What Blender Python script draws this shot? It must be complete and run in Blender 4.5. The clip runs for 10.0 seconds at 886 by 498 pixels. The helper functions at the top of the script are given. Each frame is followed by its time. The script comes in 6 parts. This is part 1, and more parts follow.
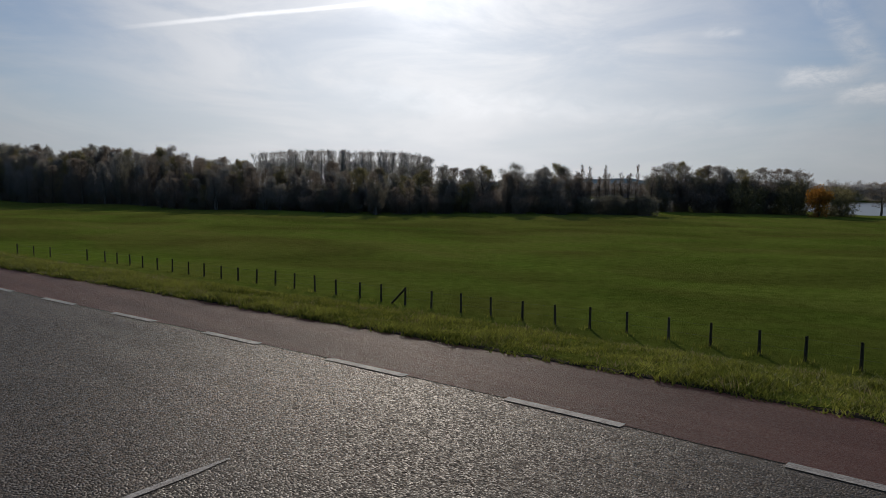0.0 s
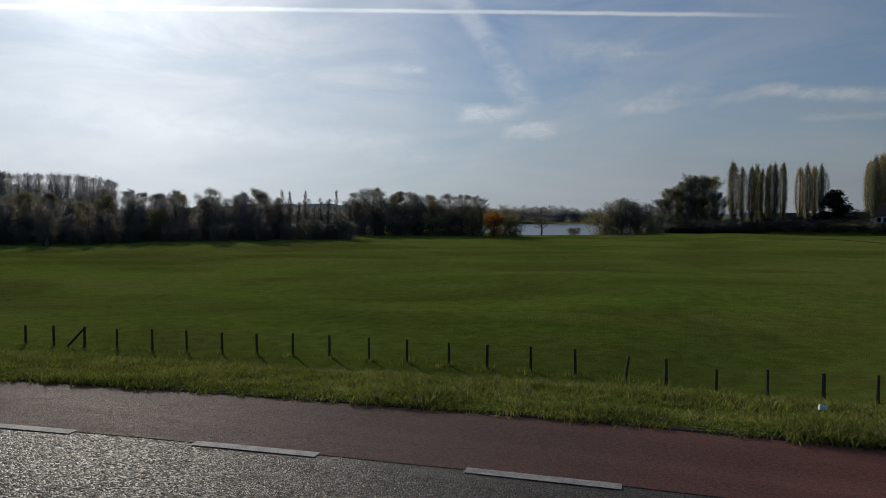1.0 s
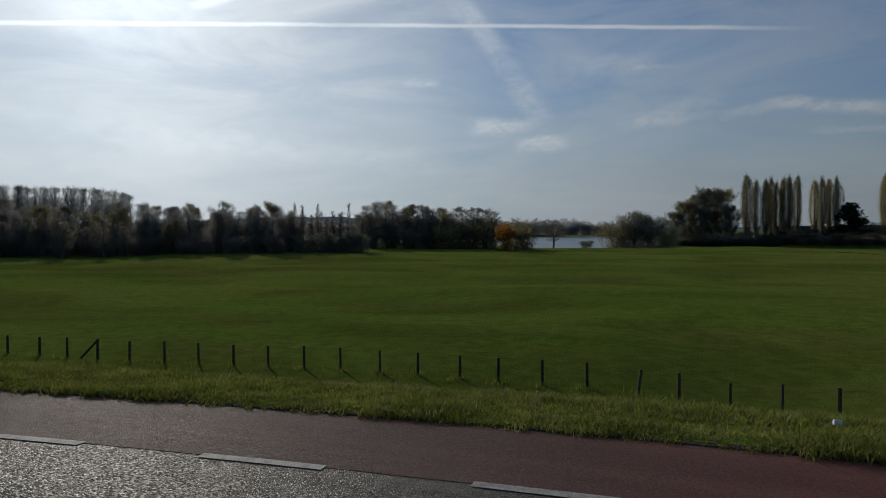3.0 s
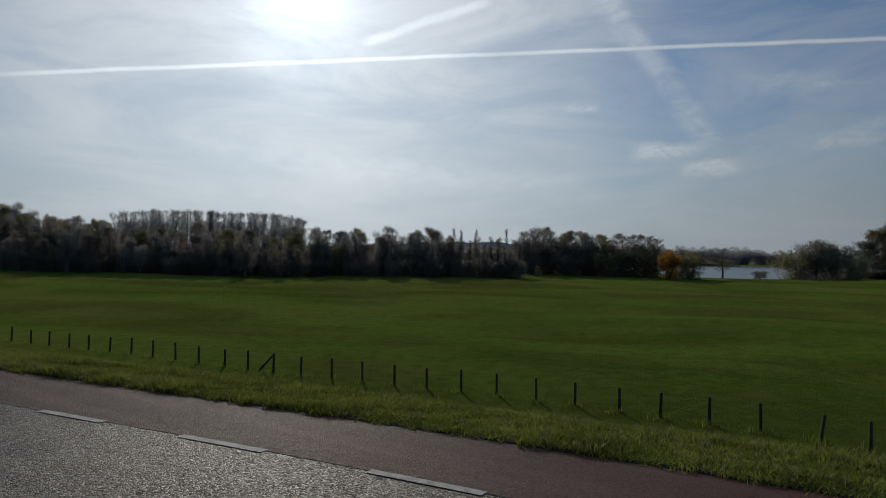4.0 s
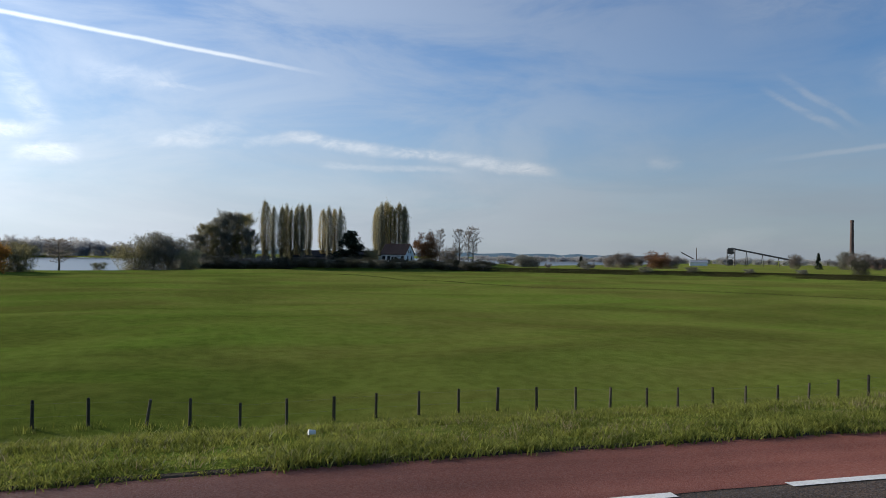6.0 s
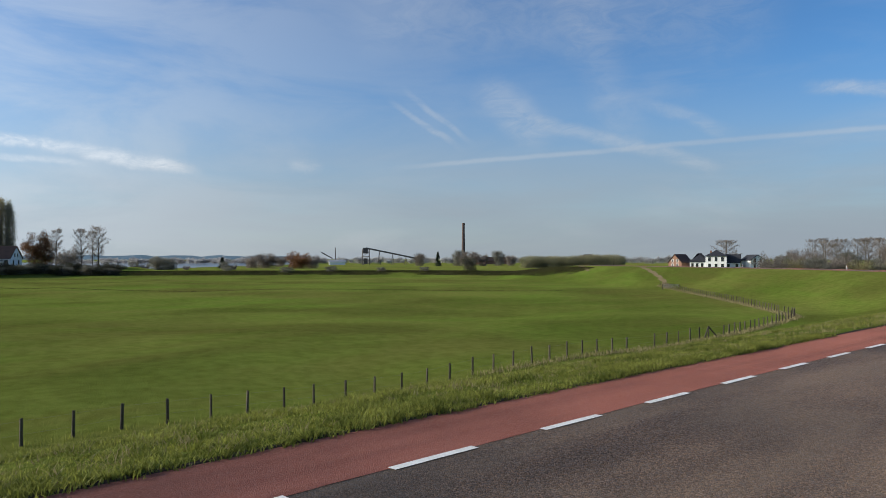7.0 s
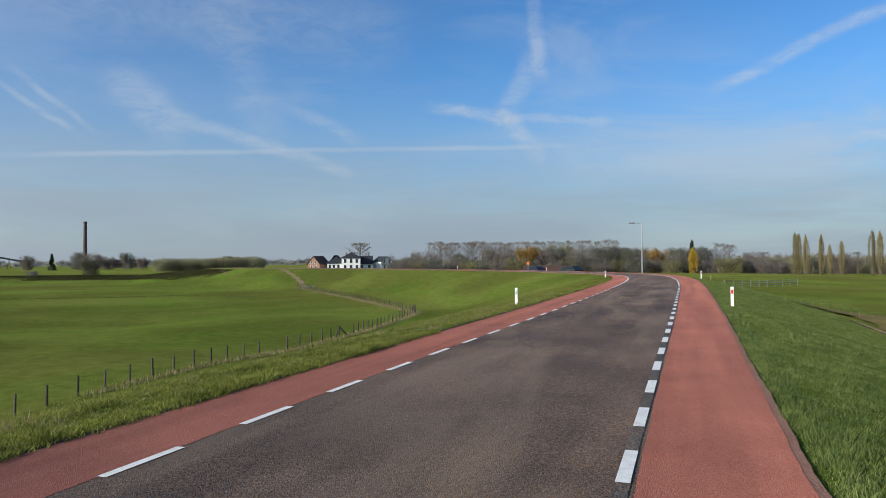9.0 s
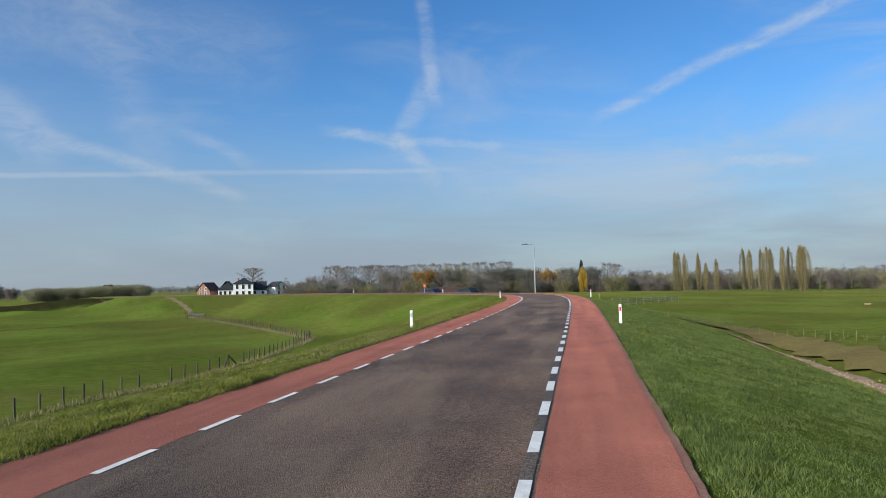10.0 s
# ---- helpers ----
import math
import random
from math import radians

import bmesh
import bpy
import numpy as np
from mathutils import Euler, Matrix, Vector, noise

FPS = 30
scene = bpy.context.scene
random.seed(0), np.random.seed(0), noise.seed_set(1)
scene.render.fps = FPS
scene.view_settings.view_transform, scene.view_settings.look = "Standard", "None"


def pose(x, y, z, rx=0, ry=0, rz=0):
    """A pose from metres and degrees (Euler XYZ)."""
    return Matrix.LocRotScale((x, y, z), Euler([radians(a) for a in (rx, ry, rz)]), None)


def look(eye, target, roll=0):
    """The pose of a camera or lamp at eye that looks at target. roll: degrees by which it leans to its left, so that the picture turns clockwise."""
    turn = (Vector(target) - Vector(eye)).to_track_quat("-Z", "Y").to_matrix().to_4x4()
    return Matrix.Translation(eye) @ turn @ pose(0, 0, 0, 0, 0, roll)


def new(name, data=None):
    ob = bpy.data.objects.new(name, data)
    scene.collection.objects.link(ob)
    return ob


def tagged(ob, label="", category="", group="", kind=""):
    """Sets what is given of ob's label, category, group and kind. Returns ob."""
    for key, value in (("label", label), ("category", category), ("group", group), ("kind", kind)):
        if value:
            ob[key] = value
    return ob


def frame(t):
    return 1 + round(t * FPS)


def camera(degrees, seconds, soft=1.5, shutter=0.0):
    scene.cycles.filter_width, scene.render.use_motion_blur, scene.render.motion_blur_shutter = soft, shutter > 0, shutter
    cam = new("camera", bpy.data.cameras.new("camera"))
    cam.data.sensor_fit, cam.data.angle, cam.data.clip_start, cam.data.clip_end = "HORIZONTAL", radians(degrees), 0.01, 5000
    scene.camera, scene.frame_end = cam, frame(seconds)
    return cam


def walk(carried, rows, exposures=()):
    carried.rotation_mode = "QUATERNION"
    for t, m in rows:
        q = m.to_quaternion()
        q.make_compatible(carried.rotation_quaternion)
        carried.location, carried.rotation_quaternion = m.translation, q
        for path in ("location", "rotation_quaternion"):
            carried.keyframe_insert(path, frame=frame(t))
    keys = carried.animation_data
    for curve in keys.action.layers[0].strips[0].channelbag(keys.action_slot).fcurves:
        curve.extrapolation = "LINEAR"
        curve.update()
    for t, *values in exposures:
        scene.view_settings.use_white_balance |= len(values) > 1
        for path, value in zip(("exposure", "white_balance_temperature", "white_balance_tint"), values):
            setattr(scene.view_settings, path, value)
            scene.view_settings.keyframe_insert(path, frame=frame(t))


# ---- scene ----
cam = camera(64.2, 10.0, 0.8)
PATH = [
    (0, (0.485, -4.424, 1.646), (-0.893, -5.864, 1.482), 0.5),
    (0.5, (0.444, -4.426, 1.648), (-1.252, -5.472, 1.483), 1.0),
    (1, (0.365, -4.374, 1.669), (-1.482, -5.137, 1.579), -0.1),
    (1.5, (0.381, -4.349, 1.671), (-1.493, -5.046, 1.604), -0.4),
    (2, (0.355, -4.36, 1.644), (-1.494, -5.119, 1.568), -0.2),
    (3.3, (0.337, -4.349, 1.671), (-1.484, -5.175, 1.641), 0.0),
    (3.5, (0.362, -4.36, 1.68), (-1.419, -5.27, 1.668), 0.4),
    (4, (0.425, -4.359, 1.69), (-1.191, -5.538, 1.707), 0.8),
    (4.5, (0.448, -4.349, 1.654), (-1.266, -5.38, 1.661), 1.3),
    (5, (0.346, -4.262, 1.651), (-1.613, -4.665, 1.637), 2.0),
    (5.5, (0.269, -4.035, 1.691), (-1.727, -3.913, 1.695), 1.8),
    (5.7, (0.286, -4.053, 1.701), (-1.699, -3.811, 1.715), 1.4),
    (6.8, (0.379, -3.911, 1.75), (-1.201, -2.685, 1.767), 0.1),
    (7, (0.361, -3.8, 1.752), (-1.117, -2.454, 1.779), -0.0),
    (7.5, (0.432, -3.495, 1.759), (-0.953, -2.052, 1.782), 0.0),
    (8, (0.45, -3.258, 1.749), (-0.838, -1.728, 1.764), 0.2),
    (8.5, (0.299, -2.968, 1.77), (-0.599, -1.181, 1.795), -0.1),
    (9, (0.276, -2.725, 1.78), (-0.381, -0.837, 1.81), -0.3),
    (9.5, (0.302, -2.469, 1.787), (-0.251, -0.55, 1.888), -0.8),
    (10, (0.27, -2.215, 1.754), (-0.105, -0.252, 1.845), -1.4),
]
EXPOSURE = [(0.0, -0.80, 7000, 13), (1.0, -0.86, 6650, 9), (2.2, -0.93, 6580, 8), (3.5, -1.08, 6550, 7), (4.5, -1.12, 6550, 7), (5.0, -0.64, 6520, 9), (5.5, -0.14, 6520, 10),
            (7.0, 0.42, 6600, 9), (8.5, 0.46, 6450, 8), (10.0, 0.48, 6300, 8)]
walk(cam, [(t, look(eye, target, roll)) for t, eye, target, roll in PATH], EXPOSURE)


# ---- small tools ----
PIVOT, AZ_ZERO = (0.6, -4.5), 1.45


def polar(az, d):
    """Plan place d metres from the pivot; az is turned left from a line a little right of the road's heading."""
    a = radians(az - AZ_ZERO)
    return (PIVOT[0] - math.sin(a) * d, PIVOT[1] + math.cos(a) * d)


def direction(az, el):
    a, e = radians(az - AZ_ZERO), radians(el)
    return Vector((-math.sin(a) * math.cos(e), math.cos(a) * math.cos(e), math.sin(e)))


# ---- world and sun ----
SUN_AZ, SUN_EL = 139.2, 18.8
world = bpy.data.worlds.new("sky")
scene.world = world
world.use_nodes = True
W = world.node_tree
W.nodes.clear()


class Graph:
    """Short-hand for building node trees."""

    def __init__(self, tree):
        self.t = tree

    def add(self, kind, **kw):
        n = self.t.nodes.new(kind)
        for k, v in kw.items():
            setattr(n, k, v)
        return n

    def put(self, sock, v):
        if isinstance(v, bpy.types.NodeSocket):
            self.t.links.new(v, sock)
        elif v is not None:
            sock.default_value = v

    def math(self, op, a, b=None, c=None, clamp=False):
        n = self.add("ShaderNodeMath", operation=op, use_clamp=clamp)
        for s, v in zip(n.inputs, (a, b, c)):
            self.put(s, v)
        return n.outputs[0]

    def vmath(self, op, a, b=None):
        n = self.add("ShaderNodeVectorMath", operation=op)
        self.put(n.inputs[0], a)
        self.put(n.inputs[1], b)
        return n.outputs["Value"] if op == "DOT_PRODUCT" else n.outputs[0]

    def mix(self, f, a, b):
        n = self.add("ShaderNodeMix", data_type="RGBA")
        self.put(n.inputs[0], f)
        self.put(n.inputs[6], a)
        self.put(n.inputs[7], b)
        return n.outputs[2]

    def noise(self, vec, scale, detail=4.0, rough=0.55, distortion=0.0):
        n = self.add("ShaderNodeTexNoise")
        self.put(n.inputs["Vector"], vec)
        n.inputs["Scale"].default_value = scale
        n.inputs["Detail"].default_value = detail
        n.inputs["Roughness"].default_value = rough
        n.inputs["Distortion"].default_value = distortion
        return n.outputs[0]

    def span(self, v, a, b, lo=0.0, hi=1.0, smooth=True):
        n = self.add("ShaderNodeMapRange", interpolation_type="SMOOTHSTEP" if smooth else "LINEAR")
        self.put(n.inputs[0], v)
        for i, k in enumerate((a, b, lo, hi)):
            n.inputs[i + 1].default_value = k
        return n.outputs[0]

    def scaled(self, vec, s):
        n = self.add("ShaderNodeMapping")
        self.put(n.inputs["Vector"], vec)
        n.inputs["Scale"].default_value = s
        return n.outputs[0]


def build_sky():
    g = Graph(W)
    out = g.add("ShaderNodeOutputWorld")
    back = g.add("ShaderNodeBackground")
    coord = g.add("ShaderNodeTexCoord").outputs["Generated"]
    sky = g.add("ShaderNodeTexSky", sky_type="NISHITA", sun_disc=False)
    sky.sun_elevation, sky.sun_rotation = radians(SUN_EL), radians(360 - SUN_AZ + AZ_ZERO)
    sky.air_density, sky.dust_density, sky.ozone_density = 1.0, 0.2, 3.5
    tone = g.add("ShaderNodeHueSaturation")
    tone.inputs["Saturation"].default_value = 1.14
    tone.inputs["Value"].default_value = 1.16
    g.put(tone.inputs["Color"], sky.outputs[0])
    clear = g.vmath("MULTIPLY", tone.outputs[0], Vector((0.80, 0.965, 1.13)))
    toward = g.vmath("DOT_PRODUCT", coord, direction(SUN_AZ, SUN_EL))
    up = g.vmath("DOT_PRODUCT", coord, Vector((0, 0, 1)))
    # cirrus thickens towards the sun and the horizon
    stretched = g.scaled(coord, (1.0, 1.0, 3.6))
    fine = g.noise(stretched, 3.2, 8.0, 0.6, 0.6)
    broad = g.noise(stretched, 1.3, 3.0, 0.5, 0.3)
    veil = g.math("MULTIPLY", g.span(toward, 0.79, 0.99), g.span(fine, 0.30, 0.60, 0.60, 0.92))
    thin = g.math("MULTIPLY", g.span(broad, 0.45, 0.70), g.span(fine, 0.38, 0.72, 0.0, 0.5))
    low = g.math("MULTIPLY", g.span(up, 0.27, 0.015), g.span(g.noise(g.scaled(coord, (1.0, 1.0, 7.0)), 2.6, 6.0, 0.55, 0.3), 0.3, 0.62, 0.76, 0.96))
    band = g.math("MULTIPLY", g.span(g.math("MULTIPLY_ADD", g.noise(g.scaled(coord, (1.0, 1.0, 4.0)), 5.0, 5.0, 0.5), 0.05, up), 0.122, 0.100),
                  g.span(g.vmath("DOT_PRODUCT", coord, direction(8, 0)), 0.60, 0.88, 0.0, 0.55))
    low = g.math("MAXIMUM", low, band)
    milk = g.math("MULTIPLY", g.span(toward, -0.5, 0.75), g.span(fine, 0.30, 0.62, 0.18, 0.48))
    cover = g.math("MAXIMUM", g.math("MAXIMUM", veil, thin), milk)
    thick = 0.0
    wobble = g.math("MULTIPLY_ADD", g.noise(coord, 11.0, 7.0, 0.65), 0.09, -0.045)
    fibre = g.span(g.noise(g.scaled(coord, (2.0, 2.0, 5.0)), 9.0, 7.0, 0.68, 0.8), 0.30, 0.66, 0.30, 1.0)
    for (az0, el0), (az1, el1), width, dense, ragged in STREAKS:
        a, b = direction(az0, el0), direction(az1, el1)
        n, m = a.cross(b).normalized(), ((a + b) / 2).normalized()
        off = g.vmath("DOT_PRODUCT", coord, n)
        off = g.math("ABSOLUTE", g.math("MULTIPLY_ADD", wobble, ragged, off))
        across = g.span(off, radians(width), radians(width) * 0.15)
        half = a.angle(b) / 2
        along = g.span(g.vmath("DOT_PRODUCT", coord, m), math.cos(half), math.cos(half * (0.72 if half > radians(5) else 0.15)))
        s = g.math("MULTIPLY", g.math("MULTIPLY", across, along), dense * 0.72 if ragged > 0.05 else dense)
        s = g.math("MULTIPLY", s, fibre if ragged > 0.15 else g.span(fine, 0.3, 0.6, 0.6, 1.0))
        cover = g.math("SUBTRACT", 1.0, g.math("MULTIPLY", g.math("SUBTRACT", 1.0, cover), g.math("SUBTRACT", 1.0, s)))
        thick = g.math("MAXIMUM", thick, s)
    # ice cloud scatters sunlight mostly forwards
    ahead = g.math("MAXIMUM", toward, 0.0)
    glow = g.math("MULTIPLY", g.math("POWER", ahead, 2.0), 6.0)
    glow = g.math("MULTIPLY_ADD", g.math("POWER", ahead, 12.0), 9.5, glow)
    bright = g.math("MULTIPLY_ADD", g.math("POWER", ahead, 260.0), 11.0, g.math("ADD", glow, 4.6))
    bright = g.math("MULTIPLY", bright, g.span(fine, 0.2, 0.8, 0.95, 1.06))
    bright = g.math("MULTIPLY", bright, g.math("MULTIPLY_ADD", thick, 0.38, 1.0))
    sc = g.add("ShaderNodeVectorMath", operation="SCALE")
    sc.inputs[0].default_value = (0.93, 1.0, 1.09)
    g.put(sc.inputs["Scale"], bright)
    # hazy low stratus, greyer away from the sun
    haze = g.add("ShaderNodeVectorMath", operation="SCALE")
    haze.inputs[0].default_value = (0.845, 1.0, 1.20)
    g.put(haze.inputs["Scale"], g.math("MULTIPLY_ADD", glow, 0.85, 3.15))
    colour = g.mix(low, clear, haze.outputs[0])
    colour = g.mix(cover, colour, sc.outputs[0])
    g.put(back.inputs["Color"], colour)
    back.inputs["Strength"].default_value = 0.085
    g.put(out.inputs["Surface"], back.outputs[0])


# contrails and wisps: two ends (az, el), half-width and density, raggedness
STREAKS = [
    ((164.0, 11.0), (86.0, 13.9), 0.24, 0.82, 0.049),
    ((134.8, 16.3), (123.5, 20.0), 0.55, 0.75, 0.12),
    ((117.5, 23.0), (105.8, 7.2), 1.35, 0.55, 0.3),
    ((113.4, 8.1), (106.9, 8.5), 1.0, 0.95, 0.55),
    ((109.6, 6.5), (104.4, 7.1), 1.0, 0.95, 0.55),
    ((118.4, 11.8), (114.8, 11.7), 0.5, 0.5, 0.3),
    ((102.0, 7.7), (92.5, 10.0), 0.9, 0.5, 0.35),
    ((100.5, 8.0), (87.0, 9.2), 0.6, 0.5, 0.35),
    ((91.5, 9.2), (67.5, 6.65), 0.72, 0.95, 0.3),
    ((72.5, 7.05), (68.2, 6.85), 0.6, 0.75, 0.2),
    ((88.0, 7.1), (75.5, 6.75), 0.38, 0.55, 0.2),
    ((106.0, 13.2), (97.0, 12.4), 1.2, 0.42, 0.4),
    ((101.0, 12.5), (96.0, 12.2), 0.25, 0.4, 0.2),
    ((53.8, 12.9), (47.2, 8.5), 0.38, 0.42, 0.2),
    ((52.6, 13.8), (46.4, 8.9), 0.35, 0.35, 0.2),
    ((54.0, 7.2), (9.0, 8.9), 0.30, 0.42, 0.08),
    ((46.8, 14.2), (39.8, 8.8), 2.3, 0.46, 0.4),
    ((42.5, 11.2), (27.0, 6.6), 0.8, 0.42, 0.25),
    ((34.5, 12.4), (26.0, 8.9), 0.8, 0.34, 0.3),
    ((22.5, 12.4), (14.0, 11.2), 0.75, 0.6, 0.35),
    ((13.8, 24.0), (12.5, 13.5), 0.9, 0.46, 0.3),
    ((12.6, 17.2), (16.2, 9.8), 1.25, 0.42, 0.4),
    ((16.4, 13.0), (11.9, 6.4), 1.0, 0.46, 0.4),
    ((17.5, 11.4), (6.6, 10.7), 0.5, 0.42, 0.45),
    ((0.8, 12.2), (-22.0, 19.8), 0.75, 0.6, 0.22),
    ((-8.6, 8.6), (-16.8, 7.9), 0.65, 0.7, 0.35),
    ((61.8, 7.5), (58.5, 7.5), 0.8, 0.4, 0.4),
    ((58.0, 19.0), (22.0, 17.0), 4.5, 0.22, 0.5),
    ((40.0, 24.0), (34.0, 8.0), 2.6, 0.2, 0.5),
    ((148.0, 7.5), (112.0, 5.0), 1.6, 0.35, 0.4),
]
build_sky()

sun = new("sun", bpy.data.lights.new("sun", "SUN"))
sun.data.energy, sun.data.angle, sun.data.color = 4.2, radians(0.6), (1.0, 0.93, 0.82)
sun.matrix_world = look(direction(SUN_AZ, SUN_EL) * 50, (0, 0, 0))


# ---- materials ----
def material(name, dark, light, scale=3.0, rough=0.85, bump=0.3, fine=40.0, mixfine=0.4, spec=0.3, space="object",
             spread=0.0, island=0.0, translucent=0.0, detail=6.0, bumpscale=None, stretch=(1, 1, 1), metal=0.0):
    m = bpy.data.materials.new(name)
    m.use_nodes = True
    g = Graph(m.node_tree)
    b = m.node_tree.nodes["Principled BSDF"]
    if space == "world":
        vec = g.add("ShaderNodeNewGeometry").outputs["Position"]
    else:
        vec = g.add("ShaderNodeTexCoord").outputs["Object"]
    if stretch != (1, 1, 1):
        vec = g.scaled(vec, stretch)
    n1, n2 = g.noise(vec, scale, detail), g.noise(vec, fine, 3.0)
    f = g.math("ADD", g.math("MULTIPLY", g.span(n1, 0.3, 0.7), 1 - mixfine), g.math("MULTIPLY", g.span(n2, 0.3, 0.7), mixfine))
    col = g.mix(f, (*dark, 1), (*light, 1))
    if spread or island:
        hsv = g.add("ShaderNodeHueSaturation")
        v = 1.0
        if spread:
            v = g.math("MULTIPLY_ADD", g.add("ShaderNodeObjectInfo").outputs["Random"], 2 * spread, 1 - spread)
        if island:
            r = g.math("MULTIPLY_ADD", g.add("ShaderNodeNewGeometry").outputs["Random Per Island"], 2 * island, 1 - island)
            v = g.math("MULTIPLY", v, r)
        g.put(hsv.inputs["Value"], v)
        g.put(hsv.inputs["Color"], col)
        col = hsv.outputs[0]
    g.put(b.inputs["Base Color"], col)
    b.inputs["Roughness"].default_value = rough
    b.inputs["Specular IOR Level"].default_value = spec
    b.inputs["Metallic"].default_value = metal
    if bump:
        bp = g.add("ShaderNodeBump")
        bp.inputs["Strength"].default_value = bump
        bp.inputs["Distance"].default_value = 0.02
        g.put(bp.inputs["Height"], n2 if bumpscale is None else g.noise(vec, bumpscale, 2.0))
        g.put(b.inputs["Normal"], bp.outputs[0])
    if translucent:
        tr = g.add("ShaderNodeBsdfTranslucent")
        g.put(tr.inputs["Color"], col)
        mx = g.add("ShaderNodeMixShader")
        mx.inputs[0].default_value = translucent
        g.put(mx.inputs[1], b.outputs[0])
        g.put(mx.inputs[2], tr.outputs[0])
        g.put(m.node_tree.nodes["Material Output"].inputs["Surface"], mx.outputs[0])
    return m


def asphalt(name, dark, light, chip, patches, rough, spec=0.2, dust=0.0, mottle=0.34):
    """Coarse chippings in bitumen: every stone has its own grey and tilt."""
    m = bpy.data.materials.new(name)
    m.use_nodes = True
    g = Graph(m.node_tree)
    b = m.node_tree.nodes["Principled BSDF"]
    pos = g.add("ShaderNodeNewGeometry").outputs["Position"]
    v = g.add("ShaderNodeTexVoronoi", voronoi_dimensions="3D")
    g.put(v.inputs["Vector"], pos)
    v.inputs["Scale"].default_value = chip
    stone = g.add("ShaderNodeSeparateColor")
    g.put(stone.inputs[0], v.outputs["Color"])
    f = g.math("POWER", stone.outputs[0], 1.6)
    big = g.span(g.noise(pos, patches, 5.0, 0.6), 0.3, 0.7, 1 - mottle, 1 + mottle)
    along = g.span(g.noise(g.scaled(pos, (1.6, 0.07, 1.0)), 1.0, 3.0), 0.35, 0.65, 0.85, 1.15)
    col = g.mix(f, (*dark, 1), (*light, 1))
    sc = g.add("ShaderNodeVectorMath", operation="SCALE")
    g.put(sc.inputs[0], col)
    g.put(sc.inputs["Scale"], g.math("MULTIPLY", big, along))
    col = sc.outputs[0]
    if dust:
        # pale dust and worn bands drawn out along the traffic
        film = g.span(g.noise(g.scaled(pos, (0.55, 0.11, 1.0)), 1.0, 4.0, 0.6, 0.9), 0.42, 0.72, 0.0, dust)
        col = g.mix(g.math("MULTIPLY", film, g.span(stone.outputs[1], 0.1, 0.9, 0.5, 1.0)), col, (0.26, 0.19, 0.13, 1))
        dark_run = g.span(g.noise(g.scaled(pos, (1.1, 0.05, 1.0)), 1.3, 4.0, 0.6, 0.3), 0.38, 0.24, 0.0, 0.28)
        col = g.mix(dark_run, col, (0.035, 0.027, 0.022, 1))
    g.put(b.inputs["Base Color"], col)
    g.put(b.inputs["Roughness"], g.span(stone.outputs[1], 0.0, 1.0, rough - 0.24, rough + 0.2))
    b.inputs["Specular IOR Level"].default_value = spec
    b.inputs["Diffuse Roughness"].default_value = 1.0
    bp = g.add("ShaderNodeBump")
    bp.inputs["Strength"].default_value = 0.9
    bp.inputs["Distance"].default_value = 0.008
    g.put(bp.inputs["Height"], g.math("ADD", g.math("MULTIPLY", stone.outputs[2], 0.8), g.math("MULTIPLY", v.outputs["Distance"], -1.0)))
    g.put(b.inputs["Normal"], bp.outputs[0])
    return m


